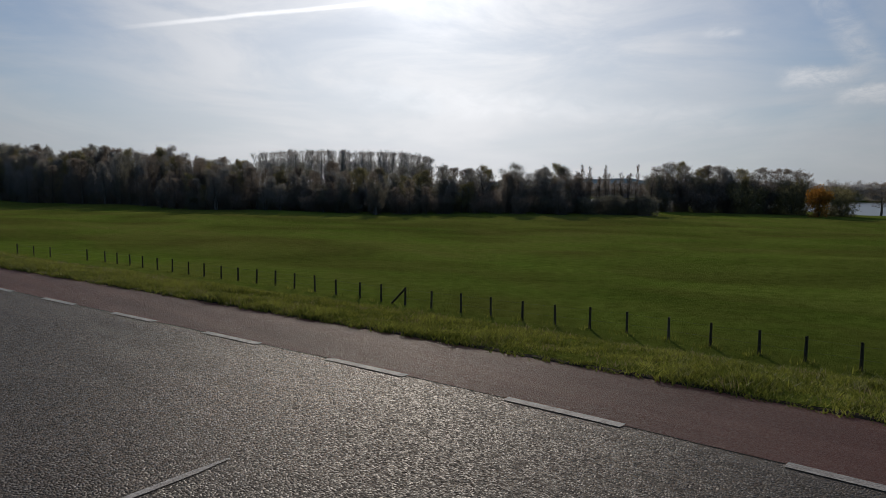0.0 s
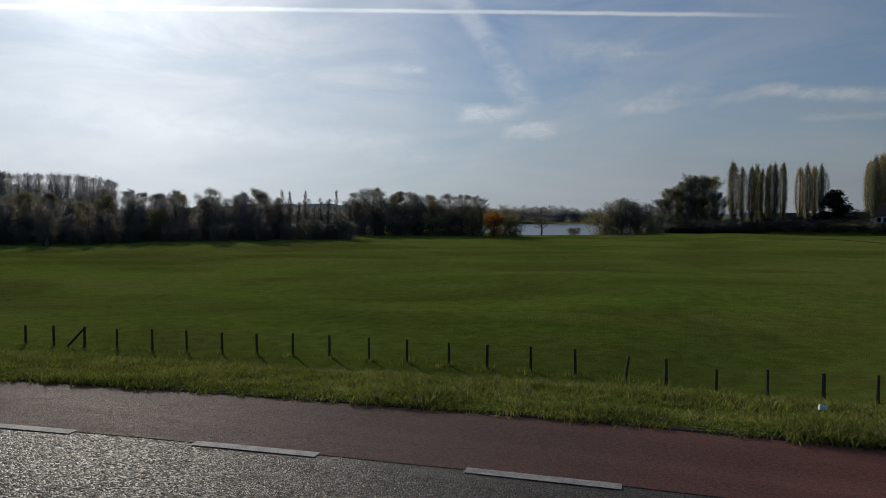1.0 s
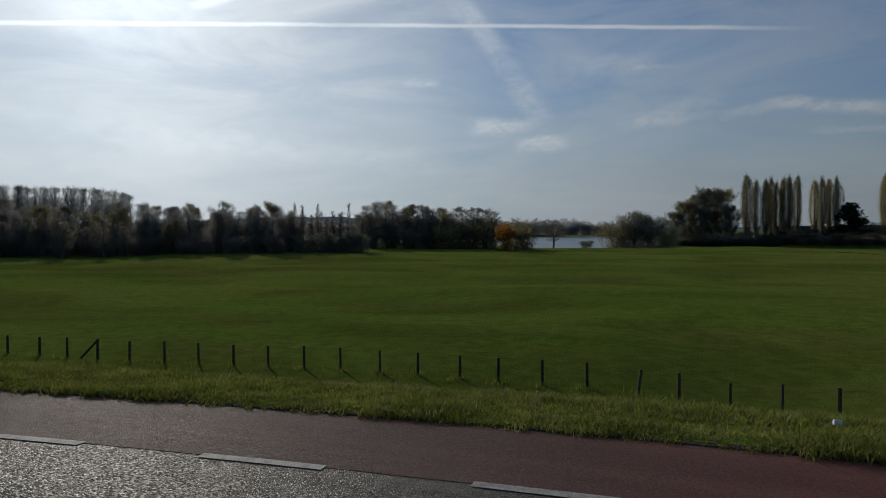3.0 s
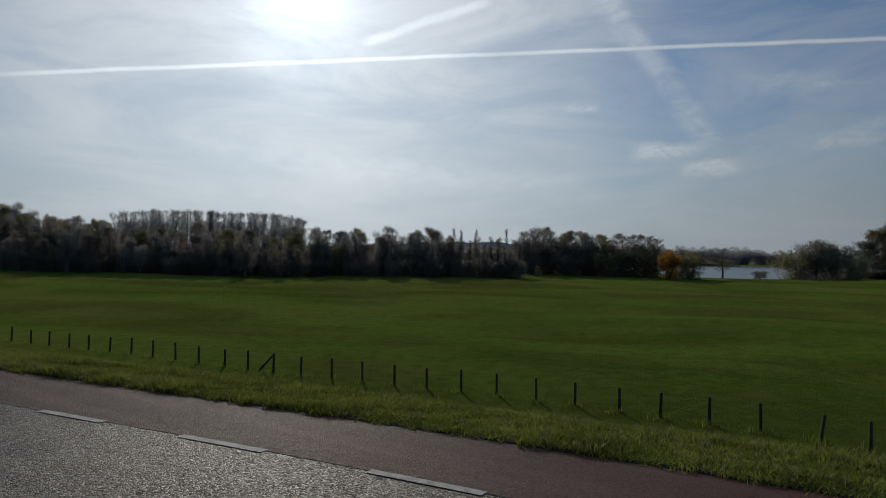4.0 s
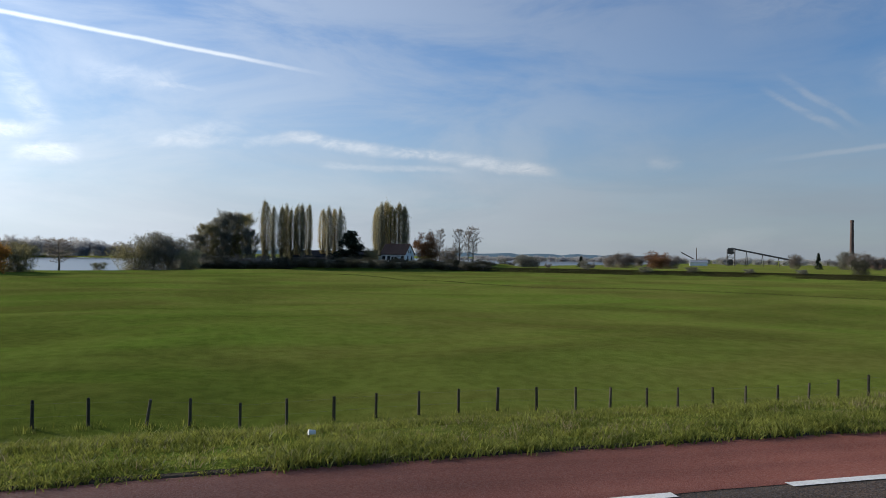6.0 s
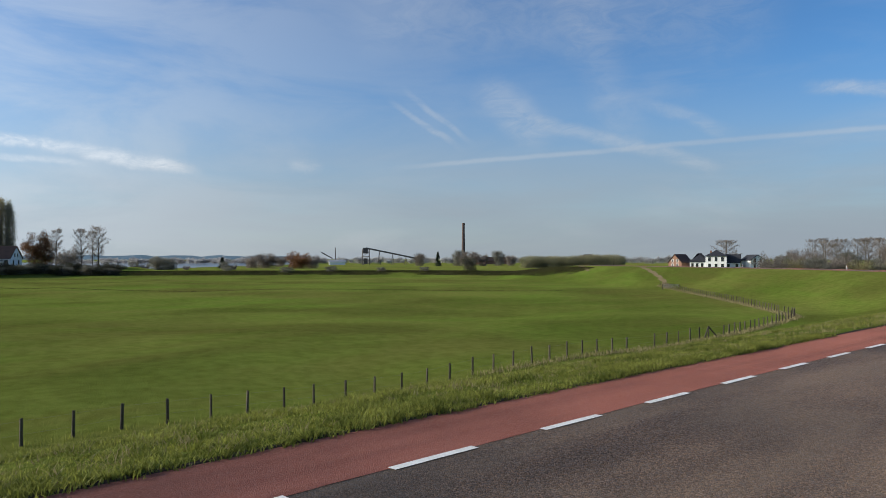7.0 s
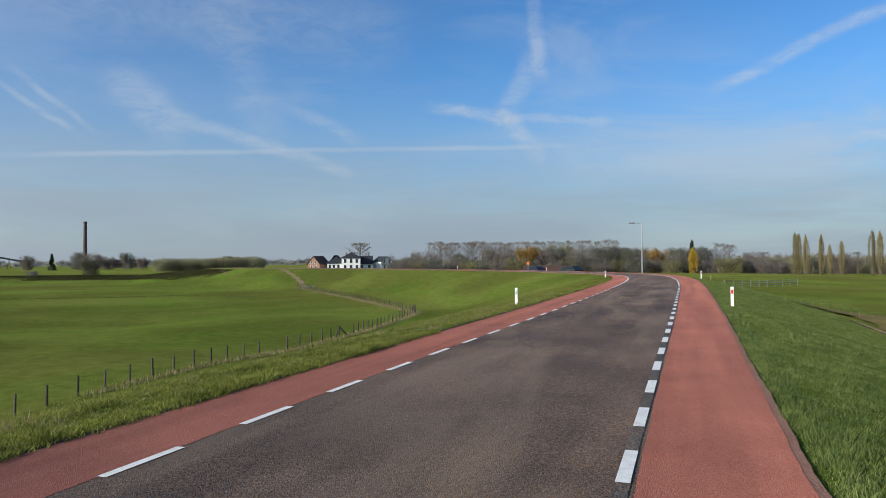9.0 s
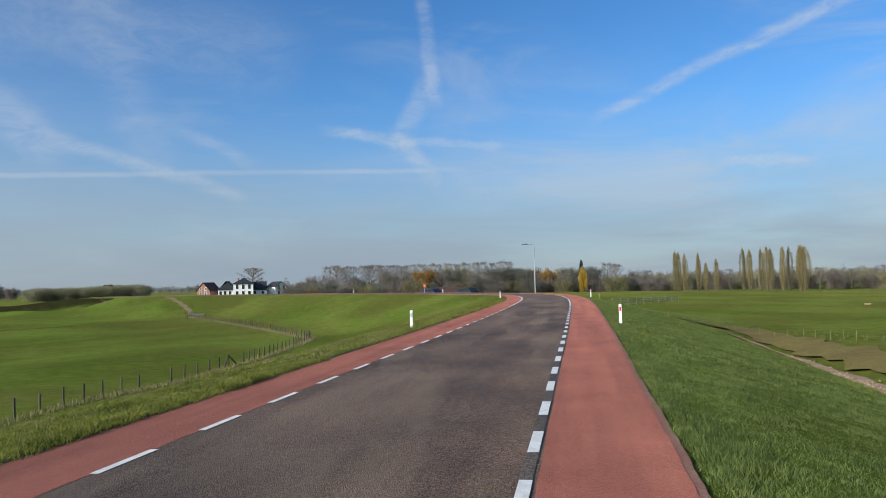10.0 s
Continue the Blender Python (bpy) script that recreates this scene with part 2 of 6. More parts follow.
M_ASPHALT = asphalt("asphalt", (0.026, 0.0165, 0.011), (0.158, 0.100, 0.063), 70.0, 0.35, 0.70, 0.24, 0.45)
M_RED = asphalt("red_asphalt", (0.25, 0.082, 0.055), (0.37, 0.148, 0.106), 110.0, 0.5, 0.80, 0.13, mottle=0.13)
M_BITUMEN = asphalt("dark_bitumen", (0.034, 0.027, 0.022), (0.125, 0.10, 0.08), 70.0, 0.8, 0.7)
M_PAINT = material("road_paint", (0.55, 0.54, 0.50), (0.82, 0.81, 0.77), 6.0, 0.7, 0.3, 60.0, 0.5, 0.3, "world")
def pasture():
    """Grazed grass: broad dry and lush patches, light and dark bands for relief, faint mowing streaks, fine mottling.
    """
    m = bpy.data.materials.new("pasture")
    m.use_nodes = True
    g = Graph(m.node_tree)
    b = m.node_tree.nodes["Principled BSDF"]
    pos = g.add("ShaderNodeNewGeometry").outputs["Position"]
    broad = g.span(g.noise(pos, 0.030, 2.0, 0.5, 0.4), 0.36, 0.64)
    # bands: grass tone plus the relief's light and shade, put into the colour
    bands = g.span(g.noise(g.scaled(pos, (1.0, 0.8, 1.0)), 0.055, 3.0, 0.5, 0.6), 0.32, 0.66, 0.70, 1.2)
    streak = g.span(g.noise(g.scaled(pos, (0.16, 0.06, 1.0)), 1.0, 3.0, 0.55, 0.5), 0.35, 0.66)
    tuft = g.span(g.noise(pos, 1.3, 4.0, 0.6), 0.3, 0.7)
    leaf = g.span(g.noise(pos, 10.0, 4.0, 0.7), 0.34, 0.66)
    lush = g.mix(g.math("MULTIPLY_ADD", leaf, 0.36, g.math("MULTIPLY", tuft, 0.64)), (0.046, 0.090, 0.009, 1), (0.104, 0.172, 0.022, 1))
    dry = g.mix(tuft, (0.096, 0.100, 0.022, 1), (0.132, 0.130, 0.034, 1))
    mixed = g.mix(g.math("MULTIPLY", g.math("MULTIPLY_ADD", streak, 0.45, g.math("MULTIPLY", broad, 0.55)), 0.75), lush, dry)
    shade = g.add("ShaderNodeVectorMath", operation="SCALE")
    g.put(shade.inputs[0], mixed)
    g.put(shade.inputs["Scale"], bands)
    col = shade.outputs[0]
    b.inputs["Sheen Weight"].default_value = 0.10
    b.inputs["Sheen Roughness"].default_value = 0.4
    b.inputs["Sheen Tint"].default_value = (0.82, 0.72, 0.24, 1)
    g.put(b.inputs["Base Color"], col)
    b.inputs["Roughness"].default_value = 1.0
    b.inputs["Specular IOR Level"].default_value = 0.0
    bp = g.add("ShaderNodeBump")
    bp.inputs["Strength"].default_value = 0.8
    bp.inputs["Distance"].default_value = 0.05
    g.put(bp.inputs["Height"], g.math("ADD", g.math("MULTIPLY", g.noise(pos, 7.0, 4.0, 0.7), 1.0), g.math("MULTIPLY", leaf, 0.8)))
    g.put(b.inputs["Normal"], bp.outputs[0])
    return m


M_FIELD = pasture()
M_BLADE = material("grass_blades", (0.075, 0.098, 0.014), (0.285, 0.295, 0.062), 1.1, 0.6, 0.0, 5.0, 0.5, 0.15, "world", island=0.42, translucent=0.42)
M_LUSH = material("lush_blades", (0.058, 0.098, 0.022), (0.20, 0.24, 0.068), 0.9, 0.6, 0.0, 5.0, 0.5, 0.15, "world", island=0.42, translucent=0.3)
# grass coloured dark to stand in for the old bank's shaded slope
M_DARKBLADE = material("darkened_grass", (0.040, 0.043, 0.017), (0.085, 0.080, 0.036), 0.15, 0.9, 0.0, 2.0, 0.5, 0.0, "world", island=0.2, translucent=0.2)
M_DRYBANK = material("bank_stems", (0.10, 0.08, 0.028), (0.20, 0.165, 0.06), 1.2, 0.8, 0.0, 9.0, 0.5, 0.1, "world", island=0.3, translucent=0.2)
M_STRAW = material("dry_grass", (0.20, 0.17, 0.08), (0.33, 0.28, 0.14), 2.0, 0.8, 0.0, 9.0, 0.5, 0.2, "world", island=0.3, translucent=0.3)
M_POST = material("weathered_post", (0.04, 0.034, 0.024), (0.115, 0.098, 0.072), 5.0, 0.9, 0.5, 60.0, 0.5, 0.2, spread=0.3, stretch=(1, 1, 0.2))
M_WIRE = material("fence_wire", (0.12, 0.12, 0.12), (0.2, 0.2, 0.2), 20, 0.5, 0.0, metal=0.8)
M_WATER = material("river_water", (0.02, 0.03, 0.035), (0.03, 0.04, 0.045), 0.02, 0.28, 0.4, 0.6, 0.3, 0.7, "world", bumpscale=0.9)
M_BARK = material("bark", (0.07, 0.06, 0.05), (0.19, 0.165, 0.14), 4.0, 0.95, 0.5, 30.0, 0.5, 0.1, spread=0.2, stretch=(1, 1, 0.25))
M_PALEBARK = material("pale_poplar_bark", (0.20, 0.20, 0.19), (0.33, 0.325, 0.31), 3.0, 0.9, 0.3, 20.0, 0.5, 0.1, spread=0.15)
# worn paint, greyed further in colour for its backlit look
M_WORNBACKLIT = material("worn_backlit_paint", (0.17, 0.155, 0.14), (0.48, 0.455, 0.42), 9.0, 0.75, 0.4, 70.0, 0.5, 0.25, "world")
M_WHITEWALL = material("white_render", (0.72, 0.72, 0.70), (0.82, 0.82, 0.80), 1.2, 0.8, 0.1, 30.0, 0.3)
M_SLATE = material("dark_roof_tiles", (0.02, 0.022, 0.027), (0.05, 0.052, 0.06), 1.5, 0.85, 0.3, 12.0, 0.4, 0.12)
M_BROWNROOF = material("brown_roof_tiles", (0.055, 0.03, 0.022), (0.10, 0.055, 0.04), 1.5, 0.75, 0.3, 12.0, 0.4)
M_BRICK = material("brick", (0.17, 0.09, 0.06), (0.27, 0.15, 0.10), 2.0, 0.9, 0.3, 14.0, 0.5)
M_GLASS = material("dark_pane", (0.015, 0.02, 0.025), (0.03, 0.035, 0.04), 2.0, 0.08, 0.0, spec=0.8)
M_CHIMNEY = material("chimney_brick", (0.07, 0.05, 0.045), (0.13, 0.09, 0.08), 0.3, 0.9, 0.3, 2.0, 0.5)
M_STEEL = material("galvanised_steel", (0.35, 0.36, 0.37), (0.5, 0.51, 0.52), 4.0, 0.45, 0.0, 30, 0.3, metal=0.7)
# rusty steel, lightened in colour to stand in for haze at the distant conveyor
M_DARKSTEEL = material("rusty_steel", (0.08, 0.07, 0.068), (0.16, 0.135, 0.12), 0.5, 0.8, 0.0, 5, 0.3)
M_PLASTIC = material("white_plastic", (0.7, 0.7, 0.68), (0.82, 0.82, 0.8), 6.0, 0.5, 0.05, 40, 0.3)
M_REFLECT = material("red_reflector", (0.55, 0.02, 0.02), (0.65, 0.03, 0.02), 6.0, 0.25, 0.0, spec=0.6)
M_GRAVEL = material("gravel", (0.20, 0.13, 0.085), (0.40, 0.285, 0.19), 1.2, 0.95, 0.9, 14.0, 0.6, 0.2, "world", bumpscale=12.0)


def leaf_material(name, dark, light, tr=0.25):
    return material(name, dark, light, 0.25, 0.75, 0.0, 1.5, 0.4, 0.15, island=0.35, spread=0.18, translucent=tr)


# haze over the woods is put into the colour of dark foliage and woodland twigs
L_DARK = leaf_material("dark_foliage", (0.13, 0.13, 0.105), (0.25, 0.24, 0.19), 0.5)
L_HAZEWOOD = leaf_material("haze_lifted_twigs", (0.20, 0.20, 0.19), (0.34, 0.33, 0.305), 0.5)
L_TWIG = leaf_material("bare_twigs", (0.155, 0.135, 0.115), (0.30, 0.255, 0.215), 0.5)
# grey twigs, paled in colour to stand in for distance haze
L_HAZEGREY = leaf_material("haze_grey_twigs", (0.33, 0.325, 0.315), (0.52, 0.51, 0.50), 0.55)
L_OLIVE = leaf_material("olive_foliage", (0.17, 0.155, 0.08), (0.32, 0.285, 0.15), 0.5)
L_GREYLEAF = leaf_material("grey_poplar", (0.20, 0.19, 0.12), (0.36, 0.335, 0.22), 0.5)
L_POPLAR = leaf_material("autumn_poplar", (0.24, 0.20, 0.085), (0.44, 0.36, 0.16), 0.5)
L_ORANGE = leaf_material("orange_foliage", (0.36, 0.17, 0.035), (0.56, 0.29, 0.075), 0.5)
L_YELLOW = leaf_material("yellow_foliage", (0.35, 0.23, 0.03), (0.52, 0.36, 0.06), 0.4)
L_RUST = leaf_material("rusty_foliage", (0.17, 0.085, 0.04), (0.31, 0.16, 0.085), 0.4)
L_PALE = leaf_material("pale_willow", (0.19, 0.185, 0.10), (0.34, 0.32, 0.20))
L_HEDGE = leaf_material("dark_hedge", (0.05, 0.052, 0.035), (0.11, 0.105, 0.07), 0.35)
L_FIR = leaf_material("conifer_needles", (0.015, 0.022, 0.014), (0.03, 0.042, 0.024), 0.05)


# ---- mesh tools ----
def mesh_of(name, verts, faces, mats, smooth=False):
    me = bpy.data.meshes.new(name)
    me.from_pydata([tuple(v) for v in verts], [], [tuple(f) for f in faces])
    for m in (mats if isinstance(mats, (list, tuple)) else [mats]):
        me.materials.append(m)
    if smooth:
        me.shade_smooth()
    me.update()
    return me


def fast_mesh(name, verts, tris, mat):
    me = bpy.data.meshes.new(name)
    me.vertices.add(len(verts))
    me.vertices.foreach_set("co", np.ascontiguousarray(verts, np.float32).ravel())
    me.loops.add(tris.size)
    me.loops.foreach_set("vertex_index", tris.astype(np.int32).ravel())
    me.polygons.add(len(tris))
    me.polygons.foreach_set("loop_start", np.arange(0, tris.size, 3, dtype=np.int32))
    me.update(calc_edges=True)
    me.materials.append(mat)
    return me


def child(name, me, parent, label="", at=None):
    ob = new(name, me)
    ob.parent = parent
    if at is not None:
        ob.matrix_basis = at
    return tagged(ob, label)


def part(name, bm, mat, parent, label="", at=None):
    me = bpy.data.meshes.new(name)
    bm.to_mesh(me)
    bm.free()
    me.materials.append(mat)
    return child(name, me, parent, label, at)


def empty(name, m, label, category, group=""):
    ob = new(name)
    ob.empty_display_size = 0.3
    ob.matrix_basis = m
    return tagged(ob, label, category, group)


def box(bm, x0, y0, z0, x1, y1, z1):
    vs = [bm.verts.new((x, y, z)) for z in (z0, z1) for y in (y0, y1) for x in (x0, x1)]
    for f in ((0, 2, 3, 1), (4, 5, 7, 6), (0, 1, 5, 4), (2, 6, 7, 3), (0, 4, 6, 2), (1, 3, 7, 5)):
        bm.faces.new([vs[i] for i in f])
    return bm


def bevelled(bm, w, seg=1):
    bmesh.ops.bevel(bm, geom=bm.edges[:], offset=w, segments=seg, affect="EDGES", profile=0.6)
    return bm


def tube(bm, p0, p1, r0, r1, n=8, caps=True):
    p0, p1 = Vector(p0), Vector(p1)
    q = (p1 - p0).to_track_quat("Z", "Y")
    rings = []
    for p, r in ((p0, r0), (p1, r1)):
        rings.append([bm.verts.new(p + q @ Vector((r * math.cos(2 * math.pi * i / n), r * math.sin(2 * math.pi * i / n), 0))) for i in range(n)])
    for i in range(n):
        j = (i + 1) % n
        bm.faces.new((rings[0][i], rings[0][j], rings[1][j], rings[1][i]))
    if caps:
        bm.faces.new(rings[1])
        bm.faces.new(rings[0][::-1])
    return bm


# ---- the dike's line and the ground's height ----
DIKE = np.array([(24, -190), (17, -140), (13, -110), (8.6, -80), (7, -68), (5.2, -56), (3.4, -44), (1.75, -31), (0.7, -23), (-0.3, -16.8), (-1.08, -12.1), 
                 (-1.62, -8.6), (-1.93, -6), (-2.14, -3.5), (-2.29, -0.5), (-2.33, 3), (-2.32, 10), (-2.25, 20), (-2.23, 30), (-2.25, 40), (-2.35, 48), 
                 (-2.55, 56), (-2.85, 62), (-3.5, 69), (-4.7, 76), (-7.2, 82.5), (-13.1, 90.38), (-22.32, 101.61), (-39.96, 116.07), (-61.65, 128.62), 
                 (-88.36, 140.3), (-112.0, 150.0), (-135.7, 160.5), (-156.0, 158.5), (-173.3, 149.0), (-190.0, 130.5), (-203.0, 109.6), (-222.0, 84.0), (-243.0, 55.8), (-262.0, 11.4)], float)


def smooth_line(pts, step):
    """A smooth curve through pts, sampled about every step metres."""
    p = np.vstack([2 * pts[0] - pts[1], pts, 2 * pts[-1] - pts[-2]])
    out = []
    for i in range(1, len(p) - 2):
        n = max(1, int(np.linalg.norm(p[i + 1] - p[i]) / step))
        for k in range(n):
            t = k / n
            out.append(0.5 * (2 * p[i] + (p[i + 1] - p[i - 1]) * t + (2 * p[i - 1] - 5 * p[i] + 4 * p[i + 1] - p[i + 2]) * t * t
                              + (3 * p[i] - p[i - 1] - 3 * p[i + 1] + p[i + 2]) * t ** 3))
    out.append(p[-2])
    return np.array(out)


CREST = smooth_line(DIKE, 3.0)
_i = int(np.argmin(np.hypot(CREST[:, 0] + 116, CREST[:, 1] - 152)))
OLD_BANK = float(np.linalg.norm(np.diff(CREST[:_i + 1], axis=0), axis=1).sum())
SHORE = np.array([(-1476.63, 937.68), (-787.99, 480.11), (-513.9, 243.1), (-386.98, 119.85), (-319.15, 33.1), (-270.41, -17.15), (-232.77, -32.1), (-215.21, -49.55), (-218.74, -70.47),
                  (-237.39, -96.01), (-253.6, -143.61), (-237, -199.05), (-206.91, -274.84), (-180.46, -415.55), (-170.08, -795.93), (-218.41, -3495.58)], float)


def off_line(line, x, y):
    """Signed distance to a line (left of its heading is minus) and the distance along it."""
    x, y = np.atleast_1d(np.asarray(x, float)), np.atleast_1d(np.asarray(y, float))
    best, sign, along = np.full(x.shape, 1e18), np.ones(x.shape), np.zeros(x.shape)
    run = 0.0
    for (ax, ay), (bx, by) in zip(line[:-1], line[1:]):
        dx, dy = bx - ax, by - ay
        L = math.hypot(dx, dy)
        t = np.clip(((x - ax) * dx + (y - ay) * dy) / (L * L), 0, 1)
        ex, ey = x - ax - t * dx, y - ay - t * dy
        d = ex * ex + ey * ey
        hit = d < best
        best = np.where(hit, d, best)
        sign = np.where(hit, np.where(dx * ey - dy * ex > 0, -1.0, 1.0), sign)
        along = np.where(hit, run + t * L, along)
        run += L
    return np.sqrt(best) * sign, along


def vnoise(x, y, size, seed=0):
    """Smooth noise between 0 and 1 over the plan, with lumps of about that size."""
    u, v = np.asarray(x, float) / size, np.asarray(y, float) / size
    i, j = np.floor(u).astype(np.int64), np.floor(v).astype(np.int64)
    f, g = u - i, v - j
    f, g = f * f * (3 - 2 * f), g * g * (3 - 2 * g)

    def lattice(a, b):
        h = (a * 374761393 + b * 668265263 + seed * 974711) & 0x7FFFFFFF
        h = ((h ^ (h >> 13)) * 1274126177) & 0x7FFFFFFF
        return ((h ^ (h >> 16)) % 10007) / 10006.0

    return (lattice(i, j) * (1 - f) + lattice(i + 1, j) * f) * (1 - g) + (lattice(i, j + 1) * (1 - f) + lattice(i + 1, j + 1) * f) * g


FIELD, POLDER, WATER = -3.82, -4.2, -5.2
LEFT_D = [0, 3.4, 4.0, 5.4, 7.0, 18.8, 20.6, 26.0]
LEFT_Z = [-0.12, -0.14, -0.10, -0.24, -0.60, -3.52, -3.82, -3.84]
RIGHT_D = [0, 3.3, 3.8, 5.2, 11.1, 11.6, 12.7, 13.3, 16.2, 20.0, 45.0, 200.0]
RIGHT_Z = [-0.12, -0.06, -0.01, -0.24, -1.82, -2.20, -2.24, -2.02, -1.58, -1.75, -2.0, -4.2]


def swell(x, y):
    """Low rolling relief of the pasture, drawn out along the dike."""
    a = vnoise(x * 1.0 + 0.25 * y, y * 0.55, 13.0, 3) - 0.5
    b = vnoise(x * 0.8 - 0.3 * y, y * 0.6, 34.0, 5) - 0.5
    c = vnoise(x, y, 5.5, 8) - 0.5
    return 0.75 * a + 1.5 * b + 0.06 * c


# the dips and rises of the dike's foot along the fence
FOOT_Y = [-90, -70, -60, -50, -30, -13, -9, -6.4, -4.9, -3.3, 0, 4, 8, 11, 16.5, 18.5, 20, 25, 29, 33, 38, 43, 60]
FOOT_Z = [-0.45, -0.2, 0.0, -0.08, -0.02, 0.06, 0.1, 0.0, -0.16, -0.1, 0.02, 0.08, -0.06, -0.17, -0.2, -0.05, 0.06, 0.17, 0.18, 0.03, -0.06, 0.0, 0.0]


def mound(x, y):
    """How far a place lies from the heart of the farm's mound."""
    fx, fy = polar(80.0, 266)
    return np.hypot(x - fx, (y - fy) / 1.45)


def ground_z(x, y):
    x, y = np.atleast_1d(np.asarray(x, float)), np.atleast_1d(np.asarray(y, float))
    d, s = off_line(CREST, x, y)
    left = np.interp(-d, LEFT_D, LEFT_Z)
    right = np.interp(d, RIGHT_D, RIGHT_Z)
    # the ditch belongs to the straight part only
    dry = np.interp(d, [0, 3.3, 3.8, 5.5, 11.0, 15.0, 22.0, 45.0, 200.0], [-0.12, -0.06, -0.02, -0.25, -1.65, -1.8, -1.9, -2.0, POLDER])
    k = np.clip((y - 37) / 6, 0, 1)
    right = right * (1 - k) + dry * k
    # the old bank beyond the bend is only half as high
    low = 1 - 0.5 * np.clip((s - OLD_BANK) / 30, 0, 1)
    left = FIELD + (left - FIELD) * low
    right = -3.9 + (right + 3.9) * low
    z = np.where(d < 0, left, right)
    calm = np.clip((np.abs(d) - 21.5) / 14, 0, 1)
    z = z + 0.85 * swell(x, y) * calm * np.where(d < 0, 1.0, 0.25)
    z = z + (x > -60) * np.interp(y, FOOT_Y, FOOT_Z) * np.clip((-d - 15) / 5, 0, 1) * np.clip((34 + d) / 8, 0, 1)
    # farm mound at the end of the bank
    z = np.maximum(z, np.interp(mound(x, y), [0, 26, 31, 37], [-1.1, -1.3, -2.8, -6.0]))
    w, _ = off_line(SHORE, x, y)
    bed = np.interp(w, [-2, 8, 30, 420, 440, 470], [0, -2.6, -4.5, -4.5, 0.4, 0.9])
    z = np.where(w > -2, np.minimum(z, FIELD + 0.2) + bed, z)
    return z


def gz(x, y):
    return float(ground_z(x, y)[0])


def terrain():
    def lines(stops):
        out = []
        for (a, b, step) in stops:
            n = max(1, int(round((b - a) / step)))
            out += [a + (b - a) * i / n for i in range(n)]
        return np.array(out + [stops[-1][1]])

    xs = lines([(-4200, -1200, 300), (-1200, -500, 50), (-500, -240, 10), (-240, -30, 2.2), (-30, 20, 0.55), (20, 60, 2.5), (60, 300, 15), (300, 1200, 90), (1200, 4200, 300)])
    ys = lines([(-4200, -1200, 300), (-1200, -400, 50), (-400, -100, 6), (-100, -40, 2.5), (-40, 50, 0.9), (50, 145, 1.3), (145, 300, 10), (300, 1200, 60), (1200, 4200, 300)])
    X, Y = np.meshgrid(xs, ys)
    Z = ground_z(X.ravel(), Y.ravel())
    nx, ny = len(xs), len(ys)
    verts = np.column_stack([X.ravel(), Y.ravel(), Z])
    idx = np.arange(nx * ny).reshape(ny, nx)
    faces = np.column_stack([idx[:-1, :-1].ravel(), idx[:-1, 1:].ravel(), idx[1:, 1:].ravel(), idx[1:, :-1].ravel()])
    ob = new("ground", mesh_of("ground", verts.tolist(), faces.tolist(), M_FIELD, True))
    tagged(ob, "green mown pasture and grassed dike slopes down to the river", "grassland", kind="structure")


terrain()

bm = bmesh.new()
for x0, x1, y0, y1 in ((-4000, -90, -4000, 1500),):
    vs = [bm.verts.new(p) for p in ((x0, y0, WATER), (x1, y0, WATER), (x1, y1, WATER), (x0, y1, WATER))]
    bm.faces.new(vs)
me = bpy.data.meshes.new("water")
bm.to_mesh(me)
bm.free()
me.materials.append(M_WATER)
tagged(new("water", me), "wide pale blue river reflecting a hazy sky", "river", kind="structure")


# ---- road ----
ROAD = smooth_line(DIKE[3:32], 1.0)
_t = np.gradient(ROAD, axis=0)
_t /= np.linalg.norm(_t, axis=1)[:, None]
NORMAL = np.column_stack([_t[:, 1], -_t[:, 0]])
RUN = np.concatenate([[0], np.cumsum(np.linalg.norm(np.diff(ROAD, axis=0), axis=1))])


def road_z(d):
    return -0.01 - 0.009 * (2.0 - d)


def on_road(s, d):
    i = np.interp(s, RUN, np.arange(len(RUN)))
    k = min(int(i), len(RUN) - 2)
    f = i - k
    p = ROAD[k] * (1 - f) + ROAD[k + 1] * f
    n = NORMAL[k] * (1 - f) + NORMAL[k + 1] * f
    return (p[0] + n[0] * d, p[1] + n[1] * d)


S0 = float(np.interp(0.0, ROAD[:140, 1], RUN[:140]))


def right_line(q):
    """The broken lines close in a little ahead."""
    return 2.09 - 0.12 * min(1.0, max(0.0, (q - S0 - 8) / 25))


def left_line(q):
    return -2.11 + 0.13 * min(1.0, max(0.0, (q - S0 - 8) / 25))


def uneven(q, k):
    """A slow wander of a crumbled edge."""
    return 0.6 * math.sin(q * 0.9 + k) + 0.5 * math.sin(q * 2.7 + 2 * k) + 0.4 * math.sin(q * 7.3 + k) + 0.3 * math.sin(q * 17.0 + 3 * k)


def strip(name, left, right, lift, mat, label, category, rag0=0.0, rag1=0.0, cols=4):
    verts, faces = [], []
    ss = np.concatenate([np.arange(0, S0 - 30, 1.0), np.arange(S0 - 30, S0 + 50, 0.2), np.arange(S0 + 50, RUN[-1], 1.0)])
    for i, q in enumerate(ss):
        d0, d1 = left(q), right(q)
        for c in range(cols + 1):
            d = d0 + (d1 - d0) * c / cols
            d += rag0 * uneven(q, 1.0) if c == 0 else rag1 * uneven(q, 4.0) if c == cols else 0.0
            x, y = on_road(q, d)
            verts.append((x, y, road_z(d) + lift))
    for i in range(len(ss) - 1):
        for c in range(cols):
            a = i * (cols + 1) + c
            faces.append((a, a + 1, a + cols + 2, a + cols + 1))
    return tagged(new(name, mesh_of(name, verts, faces, mat)), label, category, kind="structure")


LANE_EDGE = -3.44


